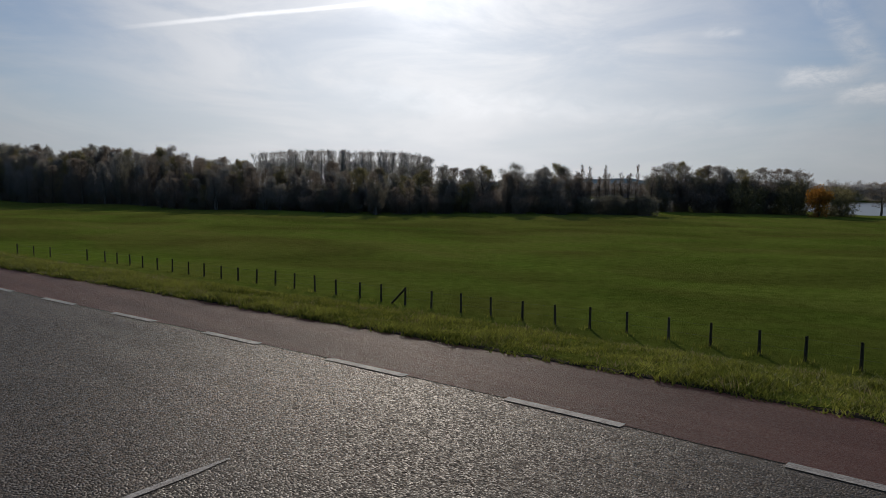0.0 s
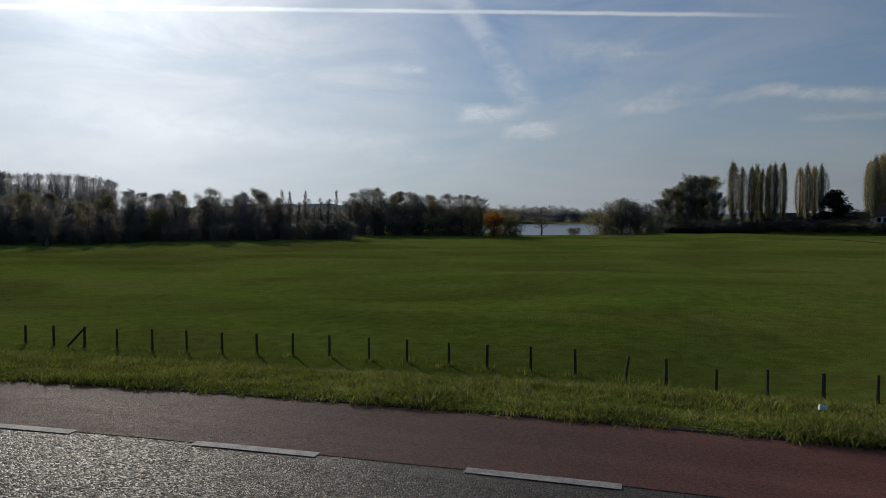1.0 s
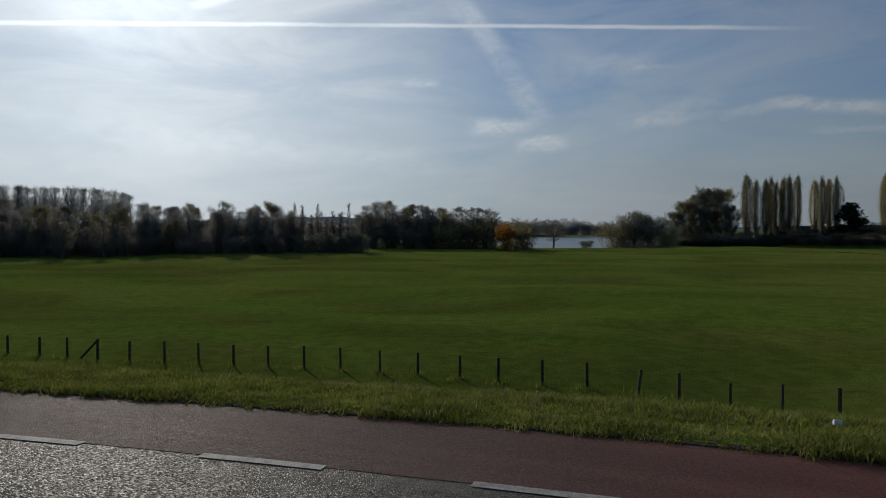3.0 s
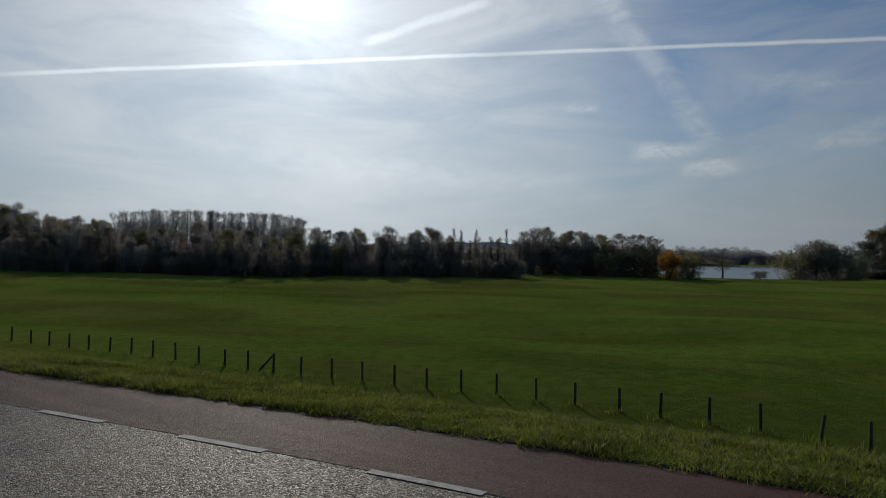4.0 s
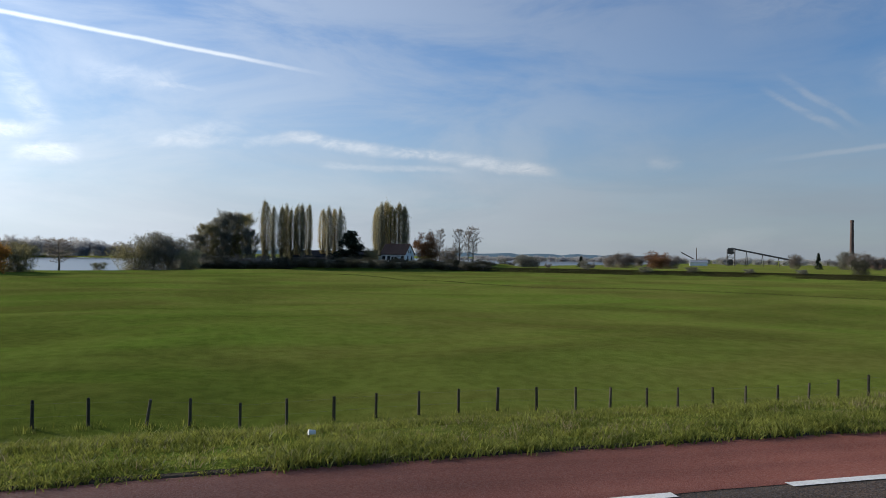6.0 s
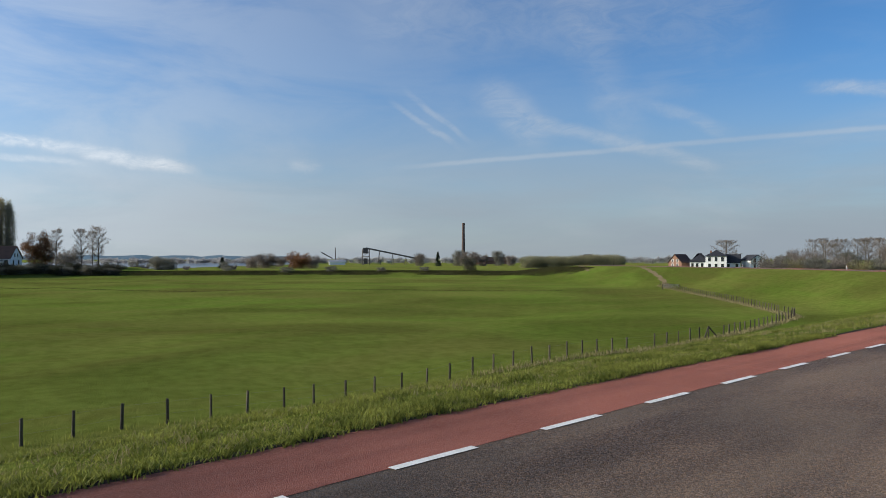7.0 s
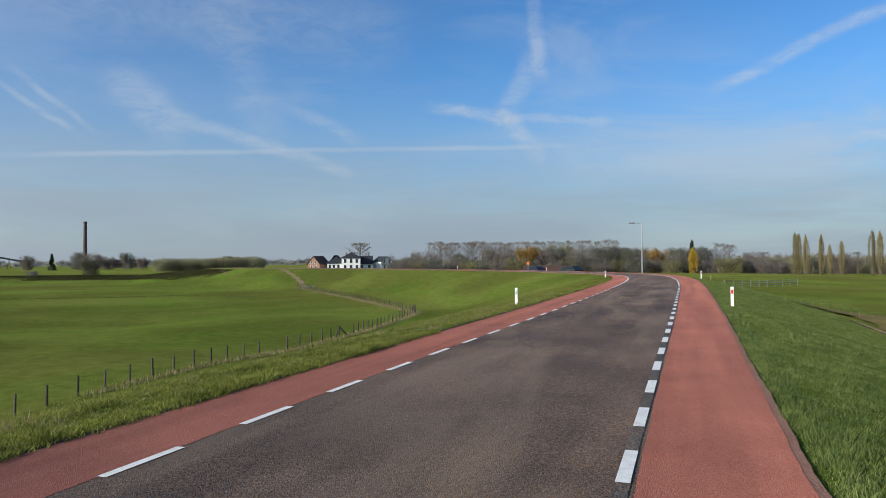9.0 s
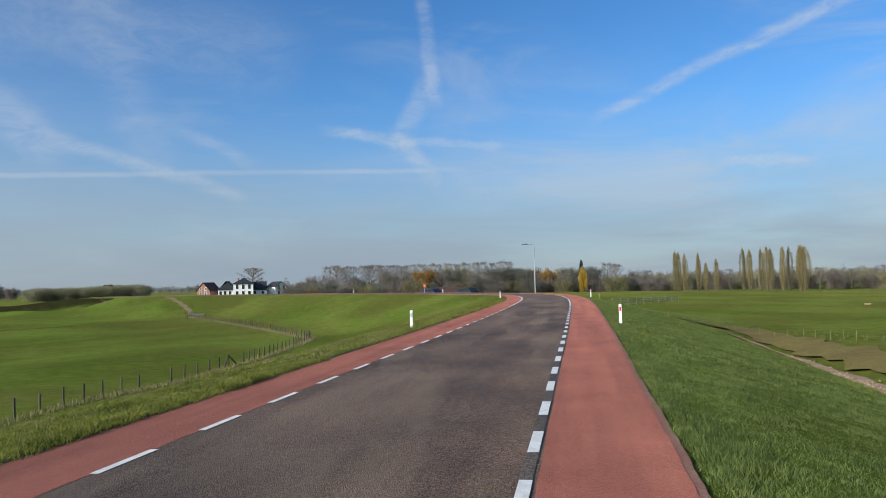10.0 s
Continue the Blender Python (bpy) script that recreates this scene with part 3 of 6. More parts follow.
def widen(q):
    """Shifts the lane's outer edge behind the start, to fit the camera's view past the grass."""
    return -0.09 * min(1.0, max(0.0, (S0 - 1 - q) / 4))


strip("road", lambda q: left_line(q) - 0.08, lambda q: right_line(q) + 0.12, 0.0, M_ASPHALT, "worn dark grey asphalt carriageway with coarse chippings", "road")
strip("cycle_lane_left", lambda q: LANE_EDGE + widen(q), lambda q: left_line(q) - 0.02, 0.004, M_RED, "red asphalt cycle lane beside the grass verge", "cycle lane", 0.012, 0.008)
strip("cycle_lane_right", lambda q: right_line(q) + 0.10, lambda q: 3.5, 0.004, M_RED, "red asphalt cycle lane with a crumbling outer edge", "cycle lane", 0.008, 0.013)


M_DIRT = material("crumbled_margin", (0.19, 0.095, 0.066), (0.33, 0.185, 0.135), 1.5, 0.95, 0.8, 30.0, 0.6, 0.1, "world", bumpscale=45.0)
def sod_z(d):
    """The turf stands a little proud of the left lane's edge."""
    return float(np.interp(d, [-4.35, -3.85, -3.56, -3.44, -3.38], [-0.17, -0.045, -0.03, -0.045, -0.075]))


def turf(name, d0, d1, mat, label, category, rag0, rag1):
    ob = strip(name, lambda q: d0 + widen(q), lambda q: d1 + widen(q), 0.0, mat, label, category, rag0, rag1, 6)
    me = ob.data
    n = len(me.vertices) // 7
    for i in range(n):
        for c in range(7):
            me.vertices[i * 7 + c].co.z = sod_z(d0 + (d1 - d0) * c / 6)


# soil face of the turf, with its shadow line put into the dark colour
turf("margin_left", -3.50, -3.38, material("shadowed_soil", (0.03, 0.022, 0.015), (0.085, 0.065, 0.045), 1.5, 0.95, 0.8, 30.0, 0.6, 0.1, "world", bumpscale=45.0),
     "crumbled soil edge of the turf, darkened for its shadow on the cycle lane", "margin", 0.0, 0.02)
turf("verge_turf", -4.35, -3.495, M_FIELD, "grass turf standing proud of the cycle lane", "grassland", 0.0, 0.03)
strip("margin_right", lambda q: 3.45, lambda q: 3.585, 0.0, M_DIRT, "dusty crumbled margin along the cycle lane", "margin", 0.0, 0.015)
strip("line_backing", lambda q: right_line(q) - 0.065, lambda q: right_line(q) + 0.065, 0.006, M_BITUMEN, "dark bitumen strip under the broken white line", "road marking", 0.006, 0.006)


def dash(q0, length, line, width, lift=0.007, mat=M_PAINT):
    verts, faces = [], []
    n = max(2, int(length / 0.5))
    for i in range(n + 1):
        q = q0 + length * i / n
        for e in (-0.5, 0.5):
            x, y = on_road(q, line(q) + e * width)
            verts.append((x, y, road_z(line(q) + e * width) + lift))
    for i in range(n):
        faces.append((2 * i, 2 * i + 1, 2 * i + 3, 2 * i + 2))
    return mesh_of("dash", verts, faces, mat)


lane_line_left = empty("lane_line_left", Matrix(), "broken white line along the red cycle lane", "road marking")
lane_line_right = empty("lane_line_right", Matrix(), "broken white line along the red cycle lane", "road marking")
for ob in (lane_line_left, lane_line_right):
    ob["kind"] = "structure"
# stretch ahead: one metre painted, one bare
for k in range(-2, 24):
    child("dash", dash(S0 + 2 * k, 1.0, left_line, 0.10), lane_line_left)
for k in range(-4, 24):
    child("dash", dash(S0 + 2 * k + 1.06, 1.0, right_line, 0.12, 0.011), lane_line_right)
# stretch behind: worn dashes, their backlit grey put into the paint
for k in range(0, 14):
    child("dash", dash(S0 - 5.84 - 2.07 * k, 1.0, left_line, 0.10, mat=M_WORNBACKLIT), lane_line_left, "worn dash, greyed for its backlit look")
for line, ob in ((left_line, lane_line_left), (right_line, lane_line_right)):
    child("solid_line", dash(S0 + 48, 62.0, line, 0.10), ob)


# ---- fence at the foot of the dike ----
def post_mesh(seed, h=1.0, r=0.052):
    rng = random.Random(seed)
    bm = bmesh.new()
    tube(bm, (0, 0, -0.25), (0, 0, h), r * 1.05, r * 0.92, 7)
    for v in bm.verts:
        v.co.x += rng.uniform(-0.008, 0.008)
        v.co.y += rng.uniform(-0.008, 0.008)
        if v.co.z > 0.5:
            v.co.z += rng.uniform(-0.02, 0.02)
    me = bpy.data.meshes.new("post")
    bm.to_mesh(me)
    bm.free()
    me.materials.append(M_POST)
    return me


POSTS = [post_mesh(i, 0.82 + 0.02 * (i % 4)) for i in range(5)]
fence = empty("fence", Matrix(), "weathered round timber posts with thin wire along the dike foot", "fence")
rng = random.Random(3)
tops = []


def add_post(x, y, lean=(0, 0)):
    z = gz(x, y)
    m = Matrix.Translation((x, y, z)) @ pose(0, 0, 0, lean[0], lean[1]) @ pose(0, 0, 0, 0, 0, rng.uniform(0, 360))
    child("post", rng.choice(POSTS), fence, at=m)
    tops.append((x, y, z))


def foot(y):
    """The fence's x beside the dike."""
    return float(np.interp(y, [-110, -60, -40, -30, -23, -19, -10, 17, 43], [-8.5, -17.5, -20.5, -21.4, -22.4, -23.2, -23.5, -23.5, -23.75]))


ys = [-98.5, -95, -91.6, -88.1, -84.5, -80.7, -77.5, -73.9, -70.9, -68.1, -62.3, -59.7, -57.95, -56.15, -54.5, -52.6, -50.8, -48.9, -47.2, -45.4, -43.7, -41.95, -40.25,
      -38.5, -36.7, -34.95, -33.1, -31.55, -29.9, -28.3, -26.6, -25.0, -23.4, -21.9, -20.4, -18.9, -17.2, -15.63, -13.95, -12.5, -10.9, -9.35]
ys += [-7.67, -6.38, -4.84, -3.37, -1.82, -0.41, 1.08, 2.49, 3.92, 5.4, 6.92, 8.28, 9.8, 11.1, 12.6, 14.05, 15.5, 16.95, 18.35, 19.85, 21.3, 22.75, 24.2, 25.65, 27.15,
       28.55, 29.95, 31.5, 33.0, 36.15, 37.65, 39.15, 40.7, 42.0, 43.3]
for y in ys:
    lean = (rng.uniform(-1.5, 1.5), rng.uniform(-1.5, 1.5))
    if y == -7.67:
        lean = (-8, 1)
    add_post(foot(y), y, lean)
far_fence = smooth_line(np.array([(-23.55, 45.13), (-24.11, 50.64), (-25.04, 57.67), (-27.01, 66.72), (-30.39, 71.31), (-38.53, 81.62), (-47.96, 92.56), (-58.29, 103.52), (-68.55, 112.79)], float), 1.05)
for x, y in far_fence:
    add_post(x, y, (rng.uniform(-3, 3), rng.uniform(-3, 3)))
for h in (0.35, 0.75):
    bm = bmesh.new()
    for a, b in zip(tops[:-1], tops[1:]):
        tube(bm, (a[0] + 0.06, a[1], a[2] + h), (b[0] + 0.06, b[1], b[2] + h), 0.002, 0.002, 3, False)
    part("wire", bm, M_WIRE, fence, "thin galvanised wire")
for bx, by, sx, sy in ((foot(-29.9), -29.9, 0.1, -1.0), (foot(43.3), 43.3, 0.15, 1.2), (foot(43.3), 43.3, 0.2, -1.1)):
    bm = bmesh.new()
    z = gz(bx, by)
    tube(bm, (bx + sx, by + sy, z - 0.1), (bx, by, z + 0.8), 0.055, 0.05, 7)
    part("brace", bm, M_POST, fence, "leaning timber brace")


# ---- trees ----
def tree_meshes(seed, h, spread, clear, leaf, cards, size, style="round", tip_r=None, aspect=1.6, limbs=6, lift=0.55, skirt=0, bark=None, dome=False):
    """Trunk and limbs, and a crown of many small leaf or twig pieces."""
    rng = np.random.RandomState(seed)
    segs, tips = [], []

    def grow(p, v, length, r, level):
        q = p + v * length
        segs.append((p, q, r, r * 0.62))
        tips.append((q, level))
        tips.append(((p + q) / 2, level))
        if level >= 3:
            return
        for _ in range(rng.randint(2, 4)):
            w = v + rng.randn(3) * 0.55
            w[2] += 0.25 * lift
            w /= np.linalg.norm(w)
            grow(p + v * length * rng.uniform(0.55, 1.0), w, length * rng.uniform(0.55, 0.8), r * 0.55, level + 1)

    r0 = 0.018 * h + 0.04
    if style == "poplar":
        segs.append((np.zeros(3), np.array([0, 0, h * 0.9]), r0, 0.03))
        for i in range(11):
            # a leader that follows the flame-shaped outline up to its own tip
            a = 2.4 * i + rng.uniform(-0.4, 0.4)
            out = rng.uniform(0.25, 1.0) if i else 0.0
            z0, z1 = h * (clear + 0.15 * rng.uniform(0, 1) * out), h * (0.985 - 0.16 * out * rng.uniform(0.0, 1.0))
            prev = np.array([0, 0, max(0.3, z0 - 1.0)])
            for k in range(1, 15):
                f = k / 14
                z = z0 + (z1 - z0) * f
                env = spread * min(1.0, 0.45 + 1.7 * z / h) * max(0.10, 1 - (z / h) ** 7) * out * min(1.0, 0.3 + 2.0 * f)
                q = np.array([math.cos(a) * env, math.sin(a) * env, z])
                segs.append((prev, q, r0 * 0.22 * (1 - 0.8 * f) + 0.015, r0 * 0.2 * (1 - 0.8 * f) + 0.012))
                tips.append((q, 3))
                tips.append(((prev + q) / 2, 3))
                prev = q
    elif style in ("tall", "oval"):
        # one or more straight stems, each with ascending side branches and twigs
        stems = 1 if style == "oval" else 1 + seed % 3
        for s_ in range(stems):
            foot_ = rng.randn(3) * 0.25 * (stems > 1)
            foot_[2] = 0.0
            top = h * (1.0 if s_ == 0 else rng.uniform(0.72, 0.95))
            lean_ = rng.randn(2) * 0.035 * h * (1 + (stems > 1))
            line = [foot_ + np.array([lean_[0] * f * f, lean_[1] * f * f, top * f]) + np.append(rng.randn(2) * 0.05, 0) for f in np.linspace(0, 1, 9)]
            for k in range(8):
                segs.append((line[k], line[k + 1], r0 * (1 - 0.11 * k), r0 * (1 - 0.11 * (k + 1)) + 0.01))
            for b_ in range(limbs):
                u = (b_ + rng.uniform(0, 1)) / limbs
                f = clear + (0.985 - clear) * u
                k = min(7, int(f * 8))
                p = line[k] + (line[k + 1] - line[k]) * (f * 8 - k)
                reach = math.sqrt(max(0.04, 1 - ((u - 0.42) / 0.62) ** 2)) if style == "oval" else 1.1 - 0.8 * u
                reach *= spread * rng.uniform(0.6, 1.1)
                a = 2.4 * b_ + rng.uniform(-0.5, 0.5)
                rise = rng.uniform(0.5, 1.0) * (0.55 + lift)
                v = np.array([math.cos(a), math.sin(a), rise])
                q = p + v * reach
                q[2] = min(q[2], h * rng.uniform(0.93, 1.0))
                segs.append((p, q, r0 * 0.22 * (1.1 - u), 0.02))
                for k_ in (0.35, 0.55, 0.75, 0.92):
                    w = v + rng.randn(3) * 0.55
                    w /= np.linalg.norm(w)
                    m_ = p + (q - p) * k_
                    e_ = m_ + w * reach * rng.uniform(0.25, 0.5)
                    segs.append((m_, e_, 0.03, 0.012))
                    tips += [(m_, 3), ((m_ + e_) / 2, 3), (e_, 3)]
                tips.append((q, 3))
    elif style == "fir":
        segs.append((np.zeros(3), np.array([0, 0, h]), r0, 0.02))
        for i in range(60):
            z = h * (clear + (1 - clear) * (i / 60))
            a = rng.uniform(0, 2 * math.pi)
            L = spread * (1 - (z / h)) * rng.uniform(0.6, 1.1) + 0.2
            p = np.array([0, 0, z])
            q = p + np.array([math.cos(a) * L, math.sin(a) * L, -0.15 * L])
            segs.append((p, q, 0.04, 0.015))
            for k in (0.3, 0.55, 0.8, 1.0):
                tips.append((p + (q - p) * k, 3))
    else:
        base = np.array([0, 0, clear * h])
        lean = rng.randn(2) * 0.02 * h
        base[:2] += lean
        if style == "bush":
            for i in range(limbs):
                a = 2 * math.pi * (i + rng.uniform(-0.3, 0.3)) / limbs
                v = np.array([math.cos(a) * 0.6, math.sin(a) * 0.6, 0.9])
                v /= np.linalg.norm(v)
                grow(np.zeros(3), v, h * 0.33, r0 * 0.5, 1)
        else:
            segs.append((np.zeros(3), base, r0, r0 * 0.75))
            for i in range(limbs):
                a = 2 * math.pi * (i + rng.uniform(-0.35, 0.35)) / limbs
                tilt = rng.uniform(0.25, 0.8) * (1 - lift * 0.5)
                v = np.array([math.cos(a) * tilt, math.sin(a) * tilt, 1.0])
                v /= np.linalg.norm(v)
                grow(base * rng.uniform(0.75, 1.0), v, (h - clear * h) * rng.uniform(0.30, 0.42), r0 * 0.5, 1)
    pts = np.array([t[0] for t in tips])
    # bring the crown to its true height and spread
    if style in ("round", "bush"):
        top = pts[:, 2].max()
        wide = np.percentile(np.hypot(pts[:, 0], pts[:, 1]), 92) + 1e-6
        kz, kr = (h - 0.3) / top, spread / wide
        fit = lambda p: np.array([p[0] * kr, p[1] * kr, p[2] * kz])
        segs = [(fit(a), fit(b), c, d) for a, b, c, d in segs]
        pts = np.array([fit(p) for p in pts])
        if dome:
            # keep the crown inside a rounded, uneven outline
            mid = np.array([0, 0, h * (clear + (1 - clear) * 0.5)])
            half = np.array([spread * 1.08, spread * 1.08, h * (1 - clear) * 0.5])
            q = (pts - mid) / half
            n = np.linalg.norm(q, axis=1)
            lump = 0.94 + 0.24 * np.sin(3.1 * np.arctan2(q[:, 1], q[:, 0]) + seed) * np.cos(2.3 * q[:, 2] * 2 + seed)
            pts = mid + q * np.where(n > lump, lump * rng.uniform(0.8, 1.02, len(n)) / n, 1.0)[:, None] * half
    if skirt:
        a, q = rng.uniform(0, 2 * math.pi, skirt), spread * 0.75 * rng.uniform(0.2, 1, skirt)
        pts = np.vstack([pts, np.column_stack([q * np.cos(a), q * np.sin(a), h * rng.uniform(0.02, 0.55, skirt)])])
    verts, faces = [], []
    for a, b, ra, rb in segs:
        v = b - a
        L = np.linalg.norm(v) + 1e-9
        v = v / L
        u = np.cross(v, [0.3, 0.9, 0.1])
        u /= np.linalg.norm(u) + 1e-9
        w = np.cross(v, u)
        n = 6 if ra > 0.12 else 4
        k = len(verts)
        for p, r in ((a, ra), (b, rb)):
            for i in range(n):
                t = 2 * math.pi * i / n
                verts.append(p + r * (u * math.cos(t) + w * math.sin(t)))
        for i in range(n):
            faces.append((k + i, k + (i + 1) % n, k + n + (i + 1) % n, k + n + i))
    trunk = mesh_of("trunk", verts, faces, bark or M_BARK)
    cl = (tip_r or 0.09 * h)
    own = pts[rng.randint(0, len(pts), cards)]
    if style == "poplar":
        c = own + rng.randn(cards, 3) * np.array([cl * 0.42, cl * 0.42, cl * 0.8]) * (0.7 + 0.3 * np.clip(2.4 * (1 - own[:, 2:] / h), 0, 1))
    else:
        c = own + np.clip(rng.randn(cards, 3), -1.7, 1.7) * cl * 0.5
    c[:, 2] = np.maximum(c[:, 2], 0.15)
    out = c - np.array([0, 0, h * 0.3])
    out /= np.linalg.norm(out, axis=1)[:, None] + 1e-9
    dirs = rng.randn(cards, 3) * 0.7 + out
    dirs[:, 2] += 0.8 if style == "poplar" else 0.15
    dirs /= np.linalg.norm(dirs, axis=1)[:, None]
    s2 = np.cross(dirs, rng.randn(cards, 3))
    s2 /= np.linalg.norm(s2, axis=1)[:, None] + 1e-9
    L = size * rng.uniform(0.5, 1.4, cards)[:, None]
    Wd = L / aspect
    v = np.stack([c - dirs * L * 0.5, c + s2 * Wd * 0.5, c + dirs * L * 0.5, c - s2 * Wd * 0.45], 1).reshape(-1, 3)
    f = (np.arange(cards) * 4)[:, None, None] + np.array([(0, 1, 2), (0, 2, 3)])
    crown = fast_mesh("crown", v, f.reshape(-1, 3), leaf)
    return trunk, crown


def plant(meshes, name, x, y, label, category, group="", scale=1.0, turn=0.0, z=None, wide=1.0):
    m = Matrix.Translation((x, y, (gz(x, y) if z is None else z) - 0.05)) @ pose(0, 0, 0, 0, 0, turn) @ Matrix.Diagonal((scale * wide, scale * wide, scale, 1))
    ob = new(name)
    ob.matrix_basis = m
    tagged(ob, label, category, group)
    child("trunk", meshes[0], ob)
    child("crown", meshes[1], ob)
    return ob


WOOD = [tree_meshes(10 + i, 13.0, 2.7 + 0.4 * (i % 3), 0.16, (L_TWIG, L_HAZEWOOD, L_OLIVE, L_HAZEWOOD, L_DARK, L_TWIG, L_HAZEWOOD)[i], 7000, 0.26, "tall", aspect=2.4, lift=0.5, limbs=26, skirt=90, tip_r=0.75) for i in range(7)]
THIN = [tree_meshes(30 + i, 12.0, 1.5, 0.46, L_TWIG, 800, 0.3, "tall", aspect=2.4, lift=0.7, limbs=11, tip_r=0.5) for i in range(3)]
FARM = [tree_meshes(100 + i, 13.0, 4.3, 0.18, (L_DARK, L_OLIVE)[i % 2], 13000, 0.34, "oval", aspect=2.0, lift=0.35, limbs=30, skirt=60, tip_r=0.8) for i in range(3)]
BARE = [tree_meshes(40 + i, 22.0, 3.0, 0.40, L_HAZEGREY, 1500, 0.75, "tall", aspect=9.0, lift=1.5, limbs=24, tip_r=0.8, bark=M_PALEBARK) for i in range(4)]
# far trees take the paled twigs, so their colour carries the haze
FARTREE = [tree_meshes(57 + i, 12.0, 5.2, 0.08, L_HAZEGREY, 3600, 0.6, "round", aspect=2.2, lift=0.6, limbs=8, skirt=120, tip_r=1.3, dome=True) for i in range(2)]
OAK = [tree_meshes(50 + i, 12.0, 6.0, 0.12, (L_DARK, L_TWIG, L_OLIVE)[i], 12000, 0.38, "round", aspect=2.0, lift=0.5, limbs=9, skirt=160, tip_r=1.35, dome=True) for i in range(3)]
BUSH = [tree_meshes(60 + i, 6.0, 3.6, 0.0, (L_TWIG, L_OLIVE, L_DARK, L_PALE, L_HEDGE)[i], 5000, 0.30, "bush", aspect=2.2, skirt=110, tip_r=0.85, dome=True) for i in range(5)]
POPLAR = [tree_meshes(70 + i, 24.0, 2.7, 0.05, (L_OLIVE, L_POPLAR, L_POPLAR, L_GREYLEAF)[i], 8000, 0.40, "poplar", aspect=2.4, tip_r=1.1) for i in range(4)]
ORANGE = tree_meshes(80, 7.0, 2.4, 0.0, L_ORANGE, 3000, 0.4, "bush", aspect=1.6, skirt=60, tip_r=0.7)
YELLOW = tree_meshes(81, 9.0, 1.7, 0.1, L_YELLOW, 2200, 0.45, "poplar", aspect=1.5)
RUST = tree_meshes(82, 14.0, 6.5, 0.1, L_RUST, 11000, 0.48, "round", aspect=1.8, skirt=140, tip_r=1.4, dome=True)
SPARSE = [tree_meshes(83 + i, 15.0, 3.6, 0.22, L_TWIG, 4200, 0.36, "oval", aspect=4.5, lift=0.45, limbs=40, tip_r=0.55) for i in range(3)]
FIR = tree_meshes(85, 10.0, 4.0, 0.05, L_FIR, 2600, 0.8, "fir", aspect=2.5)

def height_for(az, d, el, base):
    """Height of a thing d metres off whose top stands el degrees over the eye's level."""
    # shifts el by bearing so that far tops fit the camera's view
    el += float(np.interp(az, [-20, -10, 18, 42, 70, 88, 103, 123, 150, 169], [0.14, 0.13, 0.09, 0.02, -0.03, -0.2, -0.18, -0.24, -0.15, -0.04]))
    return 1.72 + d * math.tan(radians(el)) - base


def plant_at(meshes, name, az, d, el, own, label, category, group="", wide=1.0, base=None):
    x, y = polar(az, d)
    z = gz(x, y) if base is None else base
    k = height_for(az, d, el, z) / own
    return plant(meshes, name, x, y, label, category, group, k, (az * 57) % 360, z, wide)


# woods across the pasture
EDGE = smooth_line(np.array([(-51.01, -438.83), (-68.29, -331.36), (-77.86, -235.09), (-83.26, -171.93), (-103.75, -151.41), (-116.06, -124.09), (-126.45, -99.82)], float), 4.6)
rng = random.Random(11)
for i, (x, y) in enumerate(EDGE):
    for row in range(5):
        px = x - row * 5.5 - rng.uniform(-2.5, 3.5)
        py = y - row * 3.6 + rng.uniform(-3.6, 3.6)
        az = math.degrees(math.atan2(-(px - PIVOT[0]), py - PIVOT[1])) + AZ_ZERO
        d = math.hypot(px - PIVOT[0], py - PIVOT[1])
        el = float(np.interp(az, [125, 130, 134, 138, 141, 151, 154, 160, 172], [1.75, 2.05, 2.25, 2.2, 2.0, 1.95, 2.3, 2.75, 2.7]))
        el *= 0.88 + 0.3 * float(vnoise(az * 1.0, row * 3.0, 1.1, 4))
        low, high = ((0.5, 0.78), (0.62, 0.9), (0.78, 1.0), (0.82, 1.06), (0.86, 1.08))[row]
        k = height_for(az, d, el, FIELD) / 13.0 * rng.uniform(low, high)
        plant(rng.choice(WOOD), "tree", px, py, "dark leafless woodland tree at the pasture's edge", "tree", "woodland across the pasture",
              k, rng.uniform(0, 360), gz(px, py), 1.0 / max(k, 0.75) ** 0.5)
    for k_ in range(5):
        bx, by = x + rng.uniform(-2.5, 1.0) - 4.5 * k_, y + rng.uniform(-2.6, 2.6) - 2.5 * k_
        plant(BUSH[rng.choice((0, 2))], "shrub", bx, by, "tangled dark undergrowth at the wood's edge", "shrub", "undergrowth of the wood", rng.uniform(0.5, 0.9) + 0.14 * k_, rng.uniform(0, 360))
# planted poplars standing bare behind the wood
for i in range(64):
    az = 138.6 + 13.8 * i / 63 + rng.uniform(-0.12, 0.12)
    plant_at(rng.choice(BARE), "bare_poplar", az, 330 + rng.uniform(0, 40), 3.3 - 0.45 * abs((az - 145.5) / 7) ** 4 + rng.uniform(-0.06, 0.06), 22.0,
             "tall leafless poplar with upright branches, paled for haze", "tree", "bare poplar plantation")
# thin trees before the water
for i in range(26):
    az = 121.6 + 7.5 * i / 25 + rng.uniform(-0.2, 0.2)
    plant_at(rng.choice(THIN), "young_tree", az, 172 + rng.uniform(-6, 20), rng.uniform(1.0, 1.85), 12.0, "thin leafless young tree by the water", "tree", "young trees by the water")
for az, el in ((126.6, 2.45), (126.0, 2.3), (124.8, 2.4), (122.4, 2.45)):
    plant_at(THIN[0], "slender_tree", az, 186, el, 12.0, "slender tree with a tuft of twigs at its top", "tree", "slender trees", 0.45)
